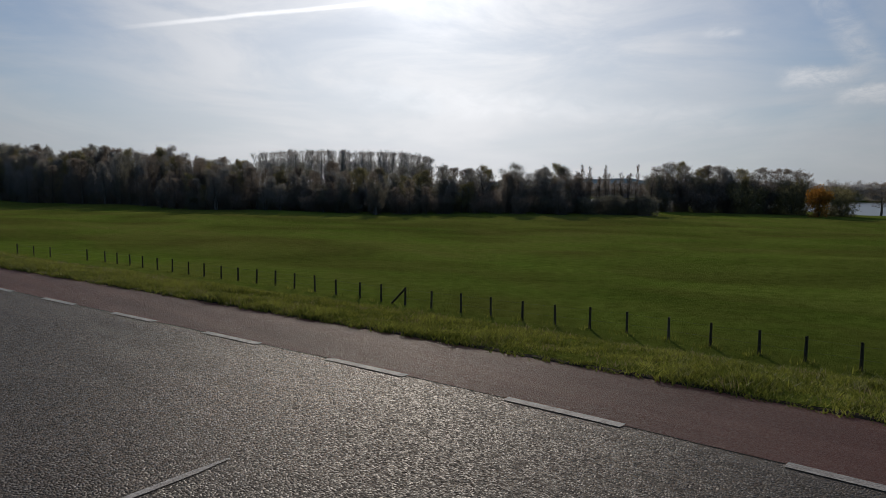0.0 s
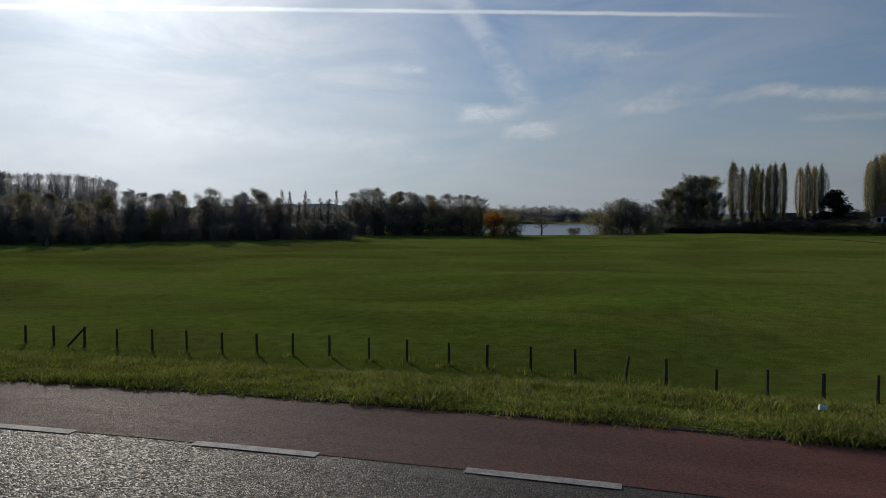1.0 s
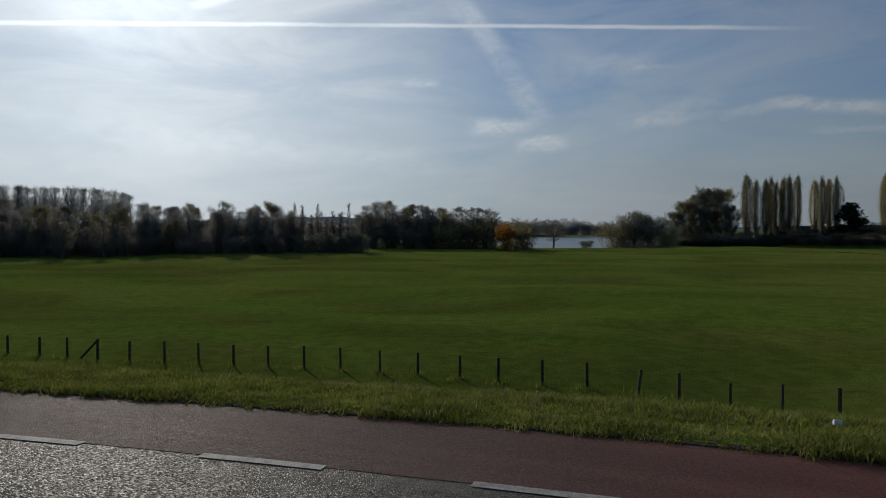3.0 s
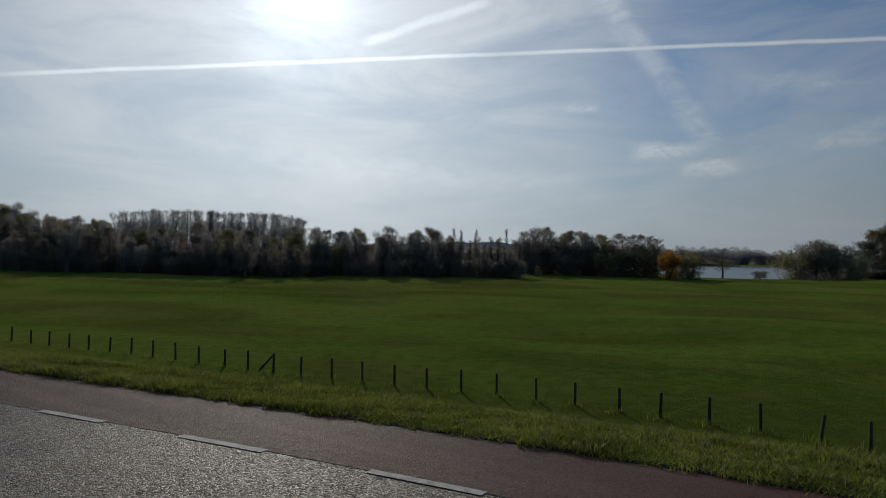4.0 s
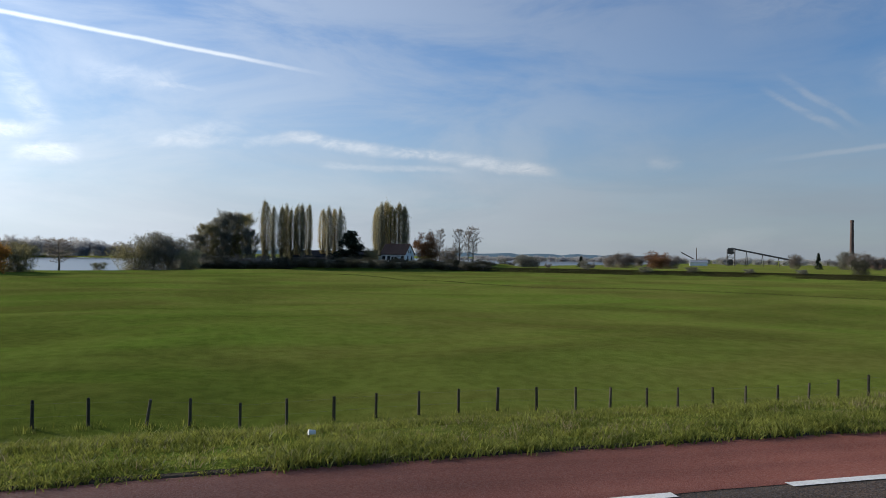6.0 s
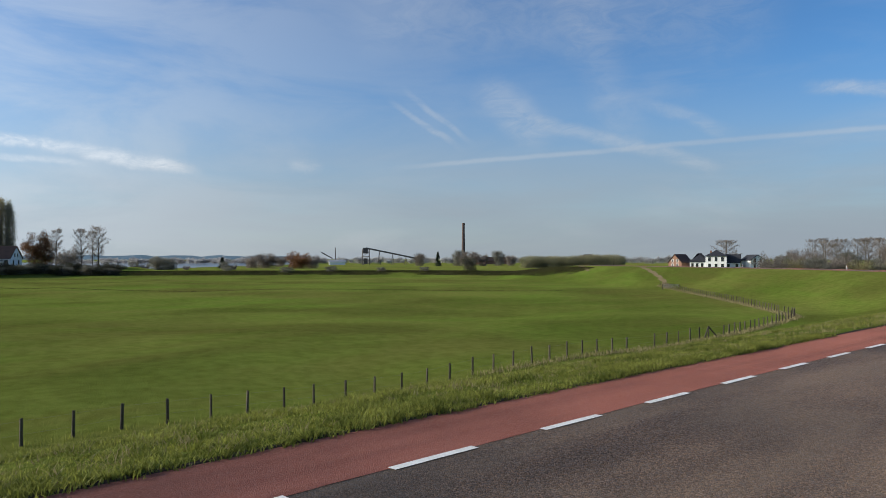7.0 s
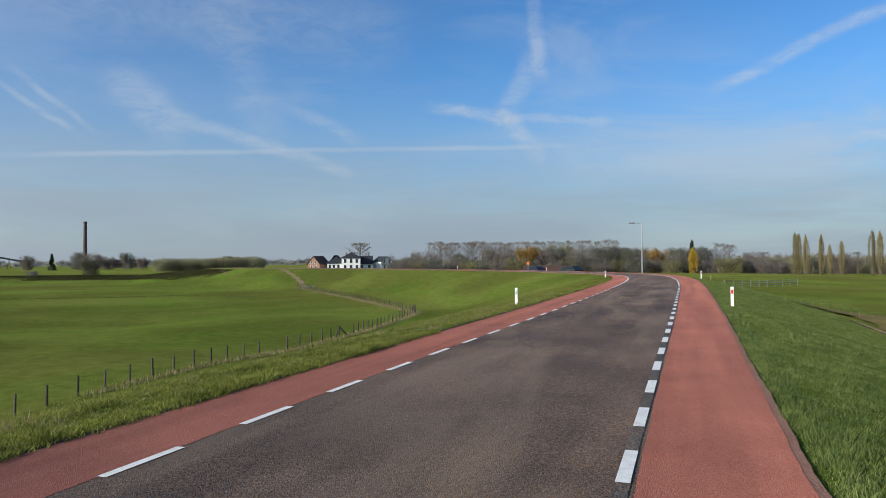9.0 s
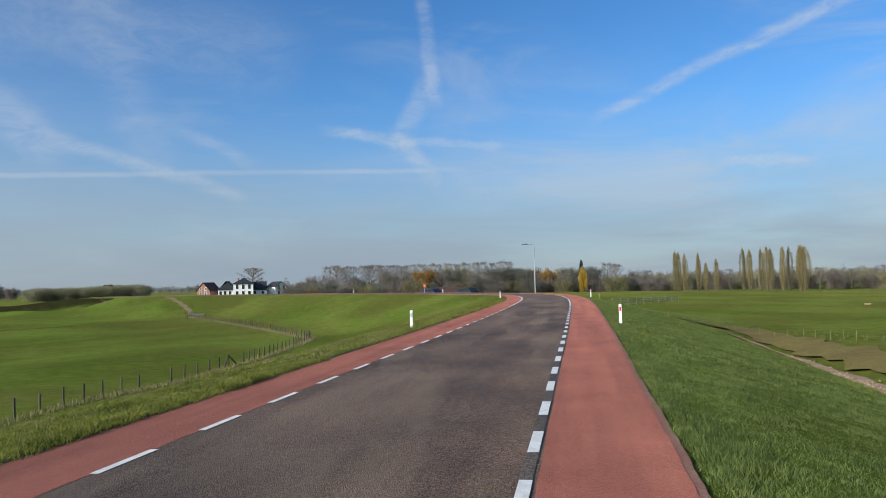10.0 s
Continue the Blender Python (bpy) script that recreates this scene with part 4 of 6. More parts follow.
for i in range(16):
    az = 121.5 + 7.0 * i / 15
    plant_at(BUSH[2], "shrub", az, 166 + rng.uniform(-3, 6), rng.uniform(-0.5, 0.2), 6.0, "low dark scrub along the water", "shrub", "waterside scrub")
# the second clump
for i, (az, el) in enumerate(((121.2, 2.2), (120.3, 2.5), (119.6, 2.55), (118.8, 2.3), (118.0, 2.15), (117.2, 2.3), (116.4, 2.25), (115.6, 2.1), (114.8, 2.0), (114.0, 2.1),
                              (113.2, 1.95), (112.4, 2.0), (111.6, 1.9), (110.9, 1.7), (117.7, 2.0), (116.0, 2.0), (114.4, 1.9))):
    plant_at(WOOD[i % 6] if az > 113.5 else SPARSE[i % 2], "tree", az, 206 + (i * 7) % 15, el, 13.0 if az > 113.5 else 15.0, "tall dark tree in the clump by the river", "tree", "clump by the river", 1.25)
for i, (az, el, v) in enumerate(((120.6, 0.5, 2), (119.0, 0.4, 0), (117.4, 0.9, 0), (115.9, 0.8, 0), (114.3, 0.95, 1), (112.9, 0.9, 1), (111.4, 0.95, 1), (108.9, 0.95, 1), (108.3, 0.7, 1))):
    plant_at(BUSH[v], "large_shrub", az, 198 + (i * 5) % 9, el, 6.0, "rounded brownish willow shrub on the river bank", "shrub", "shrubs on the river bank", 1.05)
plant_at(ORANGE, "orange_shrub", 109.75, 188, 0.9, 7.0, "bright orange autumn shrub on the river bank", "shrub")
plant_at(SPARSE[0], "willow", 105.9, 216, 0.95, 15.0, "small leafless willow on the waterline", "tree", "", 1.9)
plant_at(BUSH[3], "reed_clump", 103.3, 218, -0.62, 6.0, "pale dry reeds on the waterline", "reeds", "", 1.6)
plant_at(OAK[0], "round_tree", 99.8, 232, 1.75, 12.0, "broad dark rounded tree beside the river", "tree", "", 1.15)
plant_at(OAK[0], "round_tree", 98.7, 236, 1.35, 12.0, "broad dark rounded tree beside the river", "tree", "", 1.1)
plant_at(BUSH[1], "large_shrub", 101.0, 230, 1.0, 6.0, "brown shrub beside the broad tree", "shrub")
plant_at(BUSH[3], "pale_shrub", 97.1, 232, 0.55, 6.0, "pale silvery willow shrub", "shrub", "", 1.0)
for i, (az, el) in enumerate(((96.6, 1.5), (95.9, 2.2), (95.1, 2.75), (94.2, 3.15), (93.3, 3.05), (92.7, 1.9), (94.75, 1.7), (93.8, 1.5))):
    plant_at(FARM[i % 3], "farm_tree", az, 258 + 3 * (i % 5), el, 13.0, "tall dark green farm tree with an open crown", "tree", "trees beside the farm", 0.75)
for i in range(112):
    az = 98.6 - i * 0.225
    reach = np.arange(212.0, 262.0)
    a = radians(az - AZ_ZERO)
    rise = ground_z(PIVOT[0] - math.sin(a) * reach, PIVOT[1] + math.cos(a) * reach) > FIELD + 0.6 + 0.9 * (i % 2)
    d = reach[int(np.argmax(rise))] if rise.any() else 244.0
    x, y = polar(az, d + 0.5)
    plant(BUSH[4 if i % 6 else 2], "hedge_shrub", x, y, "dark hedge shrub at the foot of the farm mound", "shrub", "farm hedge", 0.32 + 0.22 * ((i * 7) % 5) / 4, i * 77, None, 1.5)
for i in range(34):
    plant_at(BUSH[(2, 4, 0)[i % 3]], "farm_shrub", 98.0 - 14.0 * i / 33, 246 + (i * 7) % 12, -0.35 + 0.5 * ((i * 5) % 4) / 3, 6.0, "dark shrub under the farm trees", "shrub", "shrubs round the farm", 1.25)
for az, el in ((72.6, -0.1), (71.9, -0.25), (69.0, -0.42), (66.2, -0.15), (65.6, -0.35), (74.4, -0.45)):
    plant_at(BUSH[(2, 0)[int(az) % 2]], "osier_shrub", az, 330, el, 6.0, "dark osier shrub on the far side of the bank", "shrub", "osier scrub", 1.0, FIELD)
for az, el, v, w in ((91.6, 4.3, 0, 1.05), (90.95, 3.8, 3, 0.85), (90.3, 3.9, 0, 0.9), (89.95, 4.0, 3, 0.95), (89.6, 3.7, 0, 0.85), (89.1, 4.0, 0, 1.0), (88.75, 4.05, 3, 1.0), (88.2, 4.1, 0, 0.9)):
    plant_at(POPLAR[v], "poplar", az, 266 + (az * 7) % 6, el, 24.0, "slim dark olive Lombardy poplar beside the farm", "tree", "slim farm poplars", w)
for az, el in ((87.1, 3.7), (86.65, 3.9), (86.2, 3.75), (85.75, 3.85)):
    plant_at(POPLAR[1 + int(az * 10) % 3], "poplar", az, 270 + (az * 7) % 6, el, 24.0, "golden-green Lombardy poplar in autumn leaf", "tree", "golden farm poplars", 0.95)
for az, el in ((82.8, 3.9), (82.45, 4.25), (82.05, 4.4), (81.7, 4.1), (81.05, 4.25), (80.6, 4.05)):
    plant_at(POPLAR[1 + int(az * 10) % 3], "poplar", az, 276 + (az * 7) % 6, el, 24.0, "golden-green Lombardy poplar behind the farmhouse", "tree", "golden farm poplars", 1.15)
plant_at(FIR, "conifer", 84.9, 258, 1.9, 10.0, "spreading dark conifer beside the farm", "tree", "", 2.1)
plant_at(BUSH[1], "garden_shrub", 83.3, 256, 0.75, 6.0, "yellow-green shrub in the farm garden", "shrub")
plant_at(RUST, "beech", 78.7, 268, 2.2, 14.0, "rust-brown beech in late autumn leaf", "tree", "", 0.95)
plant_at(SPARSE[0], "bare_tree", 77.7, 262, 2.2, 15.0, "leafless brown tree beside the farm", "tree", "bare farm trees", 0.8)
plant_at(BUSH[0], "garden_shrub", 76.9, 258, 1.0, 6.0, "leafless brown garden shrub", "shrub")
plant_at(SPARSE[1], "bare_tree", 76.1, 262, 2.25, 15.0, "leafless tree with ascending branches", "tree", "bare farm trees", 0.85)
plant_at(SPARSE[0], "bare_tree", 75.0, 262, 2.4, 15.0, "leafless tree with ascending branches", "tree", "bare farm trees", 0.85)
plant_at(SPARSE[1], "bare_tree", 75.4, 268, 2.1, 15.0, "leafless tree with ascending branches", "tree", "bare farm trees", 0.7)

for i, (az, el, v) in enumerate(((120.9, 1.7, 0), (119.4, 1.9, 1), (117.6, 1.6, 0), (116.1, 1.75, 1), (114.9, 1.6, 2), (113.4, 1.5, 1), (112.2, 1.45, 0), (111.0, 1.3, 2))):
    plant_at(OAK[v], "tree", az, 202 + (i * 5) % 8, el, 12.0, "broad brown-grey tree in the clump by the river", "tree", "clump by the river", 0.8)
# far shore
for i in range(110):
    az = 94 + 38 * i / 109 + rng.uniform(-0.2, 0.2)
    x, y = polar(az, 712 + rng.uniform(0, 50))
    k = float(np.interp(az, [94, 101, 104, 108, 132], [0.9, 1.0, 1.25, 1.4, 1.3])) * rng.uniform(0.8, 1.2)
    plant(FARTREE[i % 2], "far_tree", x, y, "distant tree on the far river bank, paled for haze", "tree", "trees on the far bank", k, rng.uniform(0, 360), -3.6, 1.35)
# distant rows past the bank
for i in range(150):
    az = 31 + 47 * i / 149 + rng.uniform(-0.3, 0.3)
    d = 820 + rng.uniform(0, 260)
    plant_at(FARTREE[i % 2], "far_tree", az, d, rng.uniform(-0.02, 0.28) if az < 62 else rng.uniform(0.0, 0.22), 12.0, "distant tree beyond the bank, paled for haze", "tree", "distant tree rows", 1.7, POLDER)
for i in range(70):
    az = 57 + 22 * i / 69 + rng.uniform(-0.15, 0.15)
    plant_at(FARTREE[i % 2], "far_tree", az, 880 + rng.uniform(0, 60), rng.uniform(-0.14, 0.03), 12.0, "distant tree on the far river bank, paled for haze", "tree", "trees on the far bank", 2.1, POLDER)
for az, d, el, mesh, own, wide in ((63.1, 430, 0.4, OAK[1], 12.0, 1.6), (64.2, 440, 0.2, OAK[1], 12.0, 1.2), (60.6, 420, 0.5, RUST, 14.0, 1.7), (59.6, 430, 0.25, OAK[1], 12.0, 1.3), (62.0, 530, 0.1, OAK[1], 12, 1.1),
                                   (70.9, 300, 0.12, OAK[0], 12.0, 1.3), (70.2, 304, -0.05, OAK[0], 12.0, 1.2), (66.4, 420, -0.05, FIR, 10.0, 1.2), (51.0, 560, 0.4, OAK[1], 12, 0.9), (49.5, 540, 0.35, FIR, 10.0, 0.7),
                                   (47.9, 560, 0.6, OAK[0], 12.0, 0.8), (47.0, 550, 0.55, OAK[1], 12.0, 1.4), (45.9, 560, 0.3, OAK[1], 12, 1.0), (44.6, 580, 0.55, OAK[0], 12.0, 0.9), (43.6, 590, 0.2, OAK[1], 12.0, 1.0)):
    plant_at(mesh, "distant_tree", az, d, el + 0.14, own, "rounded autumn tree beyond the bank", "tree", "trees beyond the bank", wide, POLDER)
for i in range(24):
    plant_at(BUSH[3], "willow_shrub", 42.4 - 7.2 * i / 23, 430 + (i * 11) % 15, 0.16 + 0.12 * ((i * 7) % 5) / 4 + (0.1 if i > 13 else 0), 6.0, "pale olive willow shrub beyond the bank", "shrub", "pale willow row", 1.15, POLDER)
bx, by = polar(46.9, 224)
plant(BUSH[4], "lone_bush", bx, by, "lone dark leafless bush on the bank's slope", "shrub", scale=0.85)
for az, d, sc in ((54.0, 226, 0.24), (61.5, 224, 0.3), (66.0, 230, 0.22), (50.5, 225, 0.26), (58.0, 226, 0.3)):
    bx, by = polar(az, d)
    plant(BUSH[2], "bramble", bx, by, "low dark bramble on the bank's slope", "shrub", "brambles on the bank", sc, az * 9, None, 2.2)

# trees behind the bend of the road
plant_at(SPARSE[1], "bare_oak", 27.3, 352, 1.33, 15.0, "wide leafless oak behind the white house", "tree", "", 1.8, POLDER)
rowspec = [(24.4, 0.35, 0), (23.5, 0.2, 2), (22.5, 0.75, 1), (21.6, 0.55, 1), (20.7, 1.2, 3), (20.0, 1.0, 3), (19.2, 0.5, 2), (18.2, 1.3, 3), (17.4, 1.35, 3), (16.4, 1.15, 1), (15.6, 1.2, 3),
           (14.8, 0.9, 1), (13.9, 1.1, 4), (13.0, 1.0, 1), (12.2, 1.05, 5), (11.3, 0.95, 2), (10.4, 1.0, 5), (9.5, 0.9, 1), (8.6, 0.95, 2), (7.8, 0.9, 2), (7.0, 0.95, 2), (6.2, 0.9, 2), (5.4, 0.9, 2),
           (4.4, 0.75, 4), (3.6, 0.8, 4), (2.7, 0.75, 2), (2.0, 0.85, 2), (0.4, 0.85, 2), (-0.7, 1.0, 3), (-1.4, 0.9, 3), (-2.9, 0.5, 1), (-3.7, 0.3, 0), (-4.5, 0.2, 0)]
AMBER = [tree_meshes(90, 12.0, 5.0, 0.1, dome=True, leaf=leaf_material("amber_foliage", (0.16, 0.09, 0.02), (0.30, 0.18, 0.05)), cards=6000, size=0.42, style="round", aspect=1.8, limbs=8, skirt=80, tip_r=1.3)]
for i, (az, el, v) in enumerate(rowspec):
    mesh, own = ((BUSH[0], 6.0), (OAK[1], 12.0), (OAK[0], 12.0), (SPARSE[i % 2], 15.0), (AMBER[0], 12.0), (OAK[2], 12.0))[v]
    plant_at(mesh, "roadside_tree", az, 262 + (i * 17) % 40, el, own, ("low leafless brown shrub", "leafless brown tree", "dark green tree", "tall leafless tree", "amber autumn tree", "olive-green tree")[v] + " behind the bend", "tree",
             "trees behind the bend", 1.05, POLDER)
for i in range(22):
    az = 21.5 - 14.5 * i / 21
    plant_at(SPARSE[i % 2], "row_tree", az, 340 + rng.uniform(0, 25), 1.32 + rng.uniform(-0.08, 0.08), 15.0, "tall leafless tree in a dense row", "tree", "dense row behind the bend", 0.8, POLDER)
for i in range(22):
    az = 24.0 - 28.0 * i / 21
    plant_at(BUSH[(0, 1, 2)[i % 3]], "hedge_shrub", az, 250 + (i * 7) % 12, -0.1 + 0.3 * ((i * 5) % 4) / 3, 6.0, "brown hedge shrub behind the bend", "shrub", "hedge behind the bend", 1.2, POLDER)
plant_at(YELLOW, "yellow_tree", 1.25, 252, 0.55, 9.0, "slim bright yellow tree beside a brick house", "tree", "", 0.9, POLDER)
plant_at(FIR, "conifer", 1.3, 262, 1.12, 10.0, "narrow dark conifer behind the bend", "tree", "", 0.45, POLDER)
for az, el in ((-5.72, 1.75), (-5.95, 1.6), (-6.4, 1.5), (-7.37, 1.5), (-7.9, 0.8), (-8.64, 1.05), (-10.5, 1.75), (-10.95, 1.65), (-11.7, 1.7), (-12.1, 1.8), (-12.35, 1.7), (-13.15, 1.75), (-13.55, 1.72), (-14.3, 1.82), (-14.55, 1.7)):
    plant_at(POPLAR[int(abs(az) * 10) % 3], "poplar", az, 226, el, 24.0, "slim Lombardy poplar across the inland pasture", "tree", "poplar row inland", 1.1 if az < -14 else 0.72, POLDER)
for i in range(46):
    az = -2.8 - 22.0 * i / 45
    plant_at((OAK[1], BUSH[0], SPARSE[0], BUSH[3])[i % 4], "hedgerow_tree", az, 262 + (i * 13) % 30, 0.08 + 0.25 * ((i * 7) % 5) / 4, (12.0, 6.0, 15.0, 6.0)[i % 4], "leafless hedgerow tree across the inland pasture", "tree", "inland hedgerow", 1.1, POLDER)


# distant hills
def hills():
    verts, faces = [], []
    n = 120
    for i in range(n + 1):
        az = 60 + 80 * i / n
        h = float(np.interp(az, [60, 75, 98, 104, 112, 120, 124, 131, 140], [14, 16, 16, 20, 38, 62, 70, 60, 30])) + 3 * math.sin(az * 2.1) + 2 * math.sin(az * 5.7)
        for d, z in ((3300, -3.0), (3600, h), (4000, -3.0)):
            x, y = polar(az, d)
            verts.append((x, y, z))
    for i in range(n):
        for c in range(2):
            a = 3 * i + c
            faces.append((a, a + 3, a + 4, a + 1))
    # the haze of distance is put into the hills' bluish colour
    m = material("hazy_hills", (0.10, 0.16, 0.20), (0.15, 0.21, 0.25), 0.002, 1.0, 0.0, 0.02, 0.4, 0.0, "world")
    tagged(new("backdrop", mesh_of("backdrop", verts, faces, m, True)), "low wooded hills on the horizon, coloured blue for haze", "hills", kind="structure")


hills()


# ---- houses ----
def facing(az, d, z, turn=0.0):
    x, y = polar(az, d)
    return Matrix.Translation((x, y, z)) @ pose(0, 0, 0, 0, 0, az + turn)


def gable_body(w, l, eave, ridge):
    """Walls with two gables; the ridge runs along x."""
    bm = bmesh.new()
    a, b = w / 2, l / 2
    v = [bm.verts.new(p) for p in ((-a, -b, -1), (a, -b, -1), (a, b, -1), (-a, b, -1), (-a, -b, eave), (a, -b, eave), (a, b, eave), (-a, b, eave), (-a, 0, ridge), (a, 0, ridge))]
    for f in ((0, 1, 5, 4), (2, 3, 7, 6), (1, 2, 6, 9, 5), (3, 0, 4, 8, 7), (4, 5, 9, 8), (6, 7, 8, 9)):
        bm.faces.new([v[i] for i in f])
    return bm


def gable_roof(w, l, eave, ridge, over=0.35, thick=0.22):
    bm = bmesh.new()
    a, b = w / 2 + over, l / 2 + over
    drop = (ridge - eave) / (l / 2) * over
    low, top = eave - drop, ridge
    rows = []
    for lift in (0.04, 0.04 + thick):
        rows.append([bm.verts.new(p) for p in ((-a, -b, low + lift), (a, -b, low + lift), (a, 0, top + lift), (-a, 0, top + lift), (a, b, low + lift), (-a, b, low + lift))])
    lo, hi = rows
    for f in ((0, 1, 2, 3), (3, 2, 4, 5)):
        bm.faces.new([hi[i] for i in f])
        bm.faces.new([lo[i] for i in f][::-1])
    loop = (0, 1, 2, 4, 5, 3)
    for i in range(6):
        p, q = loop[i], loop[(i + 1) % 6]
        bm.faces.new((lo[p], lo[q], hi[q], hi[p]))
    return bm


def hip_roof(w, l, eave, ridge, over=0.4, inset=None):
    bm = bmesh.new()
    a, b = w / 2 + over, l / 2 + over
    k = inset if inset is not None else l / 2
    v = [bm.verts.new(p) for p in ((-a, -b, eave), (a, -b, eave), (a, b, eave), (-a, b, eave), (-a + k, 0, ridge), (a - k, 0, ridge))]
    u = [bm.verts.new((p.co.x, p.co.y, p.co.z - 0.25)) for p in v[:4]]
    for f in ((v[0], v[1], v[5], v[4]), (v[1], v[2], v[5]), (v[2], v[3], v[4], v[5]), (v[3], v[0], v[4])):
        bm.faces.new(f)
    for i in range(4):
        j = (i + 1) % 4
        bm.faces.new((u[i], u[j], v[j], v[i]))
    bm.faces.new(u[::-1])
    return bm


def window(parent, x, y, z, w, h, side="front"):
    """A window set in a wall: frame and pane; side tells which wall it is in."""
    turn = {"front": 0, "right": 90, "left": -90}[side]
    at = Matrix.Translation((x, y, z)) @ pose(0, 0, 0, 0, 0, turn)
    bm = bmesh.new()
    t = 0.09
    box(bm, -w / 2 - t, -0.05, -t, w / 2 + t, 0.04, 0)
    box(bm, -w / 2 - t, -0.05, h, w / 2 + t, 0.04, h + t)
    box(bm, -w / 2 - t, -0.05, 0, -w / 2, 0.04, h)
    box(bm, w / 2, -0.05, 0, w / 2 + t, 0.04, h)
    f = part("window", bm, M_WHITEWALL, parent, at=at)
    bm = bmesh.new()
    box(bm, -w / 2, -0.02, 0, w / 2, 0.03, h)
    part("pane", bm, M_GLASS, f)
    return f


def house(name, m, w, l, eave, ridge, wall, roof, label, windows=(), hip=False, chimneys=()):
    ob = empty(name, m, label, "house")
    if hip:
        bm = bmesh.new()
        box(bm, -w / 2, -l / 2, -1, w / 2, l / 2, eave)
        part("wall", bm, wall, ob)
        part("roof", hip_roof(w, l, eave, ridge), roof, ob)
    else:
        part("wall", gable_body(w, l, eave, ridge), wall, ob)
        part("roof", gable_roof(w, l, eave, ridge), roof, ob)
    for x, z, ww, hh, side in windows:
        if side == "front":
            window(ob, x, -l / 2 - 0.01, z, ww, hh)
        else:
            window(ob, w / 2 + 0.01 if side == "right" else -w / 2 - 0.01, x, z, ww, hh, side)
    for x, y, z in chimneys:
        bm = bmesh.new()
        box(bm, x - 0.35, y - 0.35, z - 1.6, x + 0.35, y + 0.35, z)
        box(bm, x - 0.42, y - 0.42, z, x + 0.42, y + 0.42, z + 0.12)
        part("chimney", bm, M_BRICK, ob)
    return ob


WHITE_AZ = 27.94
fx, fy = polar(81.1, 258)
farm = house("farmhouse", facing(81.1, 258, gz(fx, fy), -28), 9.6, 7.4, 3.1, 6.6, M_WHITEWALL, M_BROWNROOF, "white farmhouse with a brown tiled gable roof among poplars",
             [(-3.7, 0.8, 1.3, 1.7, "front"), (-1.7, 0.8, 1.3, 1.7, "front"), (3.7, 0.8, 1.2, 1.7, "front"), (-1.6, 0.9, 1.0, 1.5, "right"), (1.6, 0.9, 1.0, 1.5, "right"), (-0.8, 3.4, 0.8, 1.1, "right"), (0.9, 3.4, 0.8, 1.1, "right")],
             chimneys=((-3.0, 0.0, 7.2),))
bm = bmesh.new()
box(bm, 0.0, -5.4, -0.5, 2.6, -3.7, 2.3)
part("porch", bm, M_WHITEWALL, farm, "white glazed porch")
window(farm, 0.65, -5.42, 0.5, 0.85, 1.6)
window(farm, 1.95, -5.42, 0.5, 0.85, 1.6)
bm = bmesh.new()
box(bm, -0.2, -5.6, 2.3, 2.8, -3.71, 2.5)
part("porch_roof", bm, M_SLATE, farm)
bm = bmesh.new()
box(bm, -6.6, -2.6, -0.5, -4.8, 2.4, 2.4)
part("annexe", bm, M_WHITEWALL, farm, "low white annexe")
bm = bmesh.new()
box(bm, -6.9, -2.9, 2.4, -4.81, 2.7, 2.65)
part("annexe_roof", bm, M_SLATE, farm)
for az, d, w, l, e, r in ((87.4, 276, 22.0, 9.0, 2.2, 4.4), (83.9, 282, 9.0, 7.0, 2.2, 4.2)):
    x, y = polar(az, d)
    house("barn", facing(az, d, gz(x, y), 8), w, l, e, r, M_DARKSTEEL, M_SLATE, "low dark barn with a slate-grey roof behind the hedge")

def sash(rows, cols, w, h, side="front"):
    """Windows at the given heights and places along one wall."""
    return [(x, z, w, hh, side) for z, hh in rows for x in cols]


house("white_house", facing(WHITE_AZ, 330, POLDER, -4), 8.4, 9.6, 7.1, 9.6, M_WHITEWALL, M_SLATE, "tall white rendered house with a dark hipped roof by the dike", hip=True,
      windows=sash(((4.7, 1.9), (2.0, 1.7)), (-2.6, 0.0, 2.6), 1.1, 1.0), chimneys=((-2.2, -0.6, 9.3),))
house("white_wing", facing(WHITE_AZ + 1.2, 331, POLDER, -4), 7.6, 10.0, 4.7, 8.3, M_WHITEWALL, M_SLATE, "low white wing with roof lights in a steep dark roof", hip=True,
      windows=sash(((2.4, 1.5),), (-2.7, -0.9, 1.2), 1.0, 1.0))
house("white_wing", facing(WHITE_AZ - 1.17, 333, POLDER, -4), 5.6, 7.0, 4.3, 7.6, M_WHITEWALL, M_SLATE, "low white wing under a dark pitched roof",
      windows=sash(((2.3, 1.4),), (-1.8, 1.6), 1.1, 1.0))
house("small_white_house", facing(WHITE_AZ - 2.5, 334, POLDER, 118), 8.0, 6.2, 5.3, 7.4, M_WHITEWALL, M_SLATE, "small white gabled house by the dike",
      windows=sash(((4.3, 1.7), (2.0, 1.5)), (-1.35, 1.35), 0.95, 1.0, "left"))
house("brick_house", facing(WHITE_AZ + 2.6, 338, POLDER, 52), 7.5, 7.0, 4.2, 7.7, M_BRICK, M_BROWNROOF, "brown brick house with a pale-edged steep gable",
      windows=sash(((4.4, 1.2), (2.2, 1.4)), (-1.3, 1.3), 1.0, 1.0, "left"))
house("brick_house", facing(0.5, 285, POLDER, 50), 8.0, 6.5, 2.9, 5.4, M_BRICK, M_BROWNROOF, "small brick house with a white-framed gable", [(0.0, 3.2, 1.0, 1.0, "left"), (-1.6, 1.2, 1.0, 1.2, "left"), (1.6, 1.2, 1.0, 1.2, "left")])
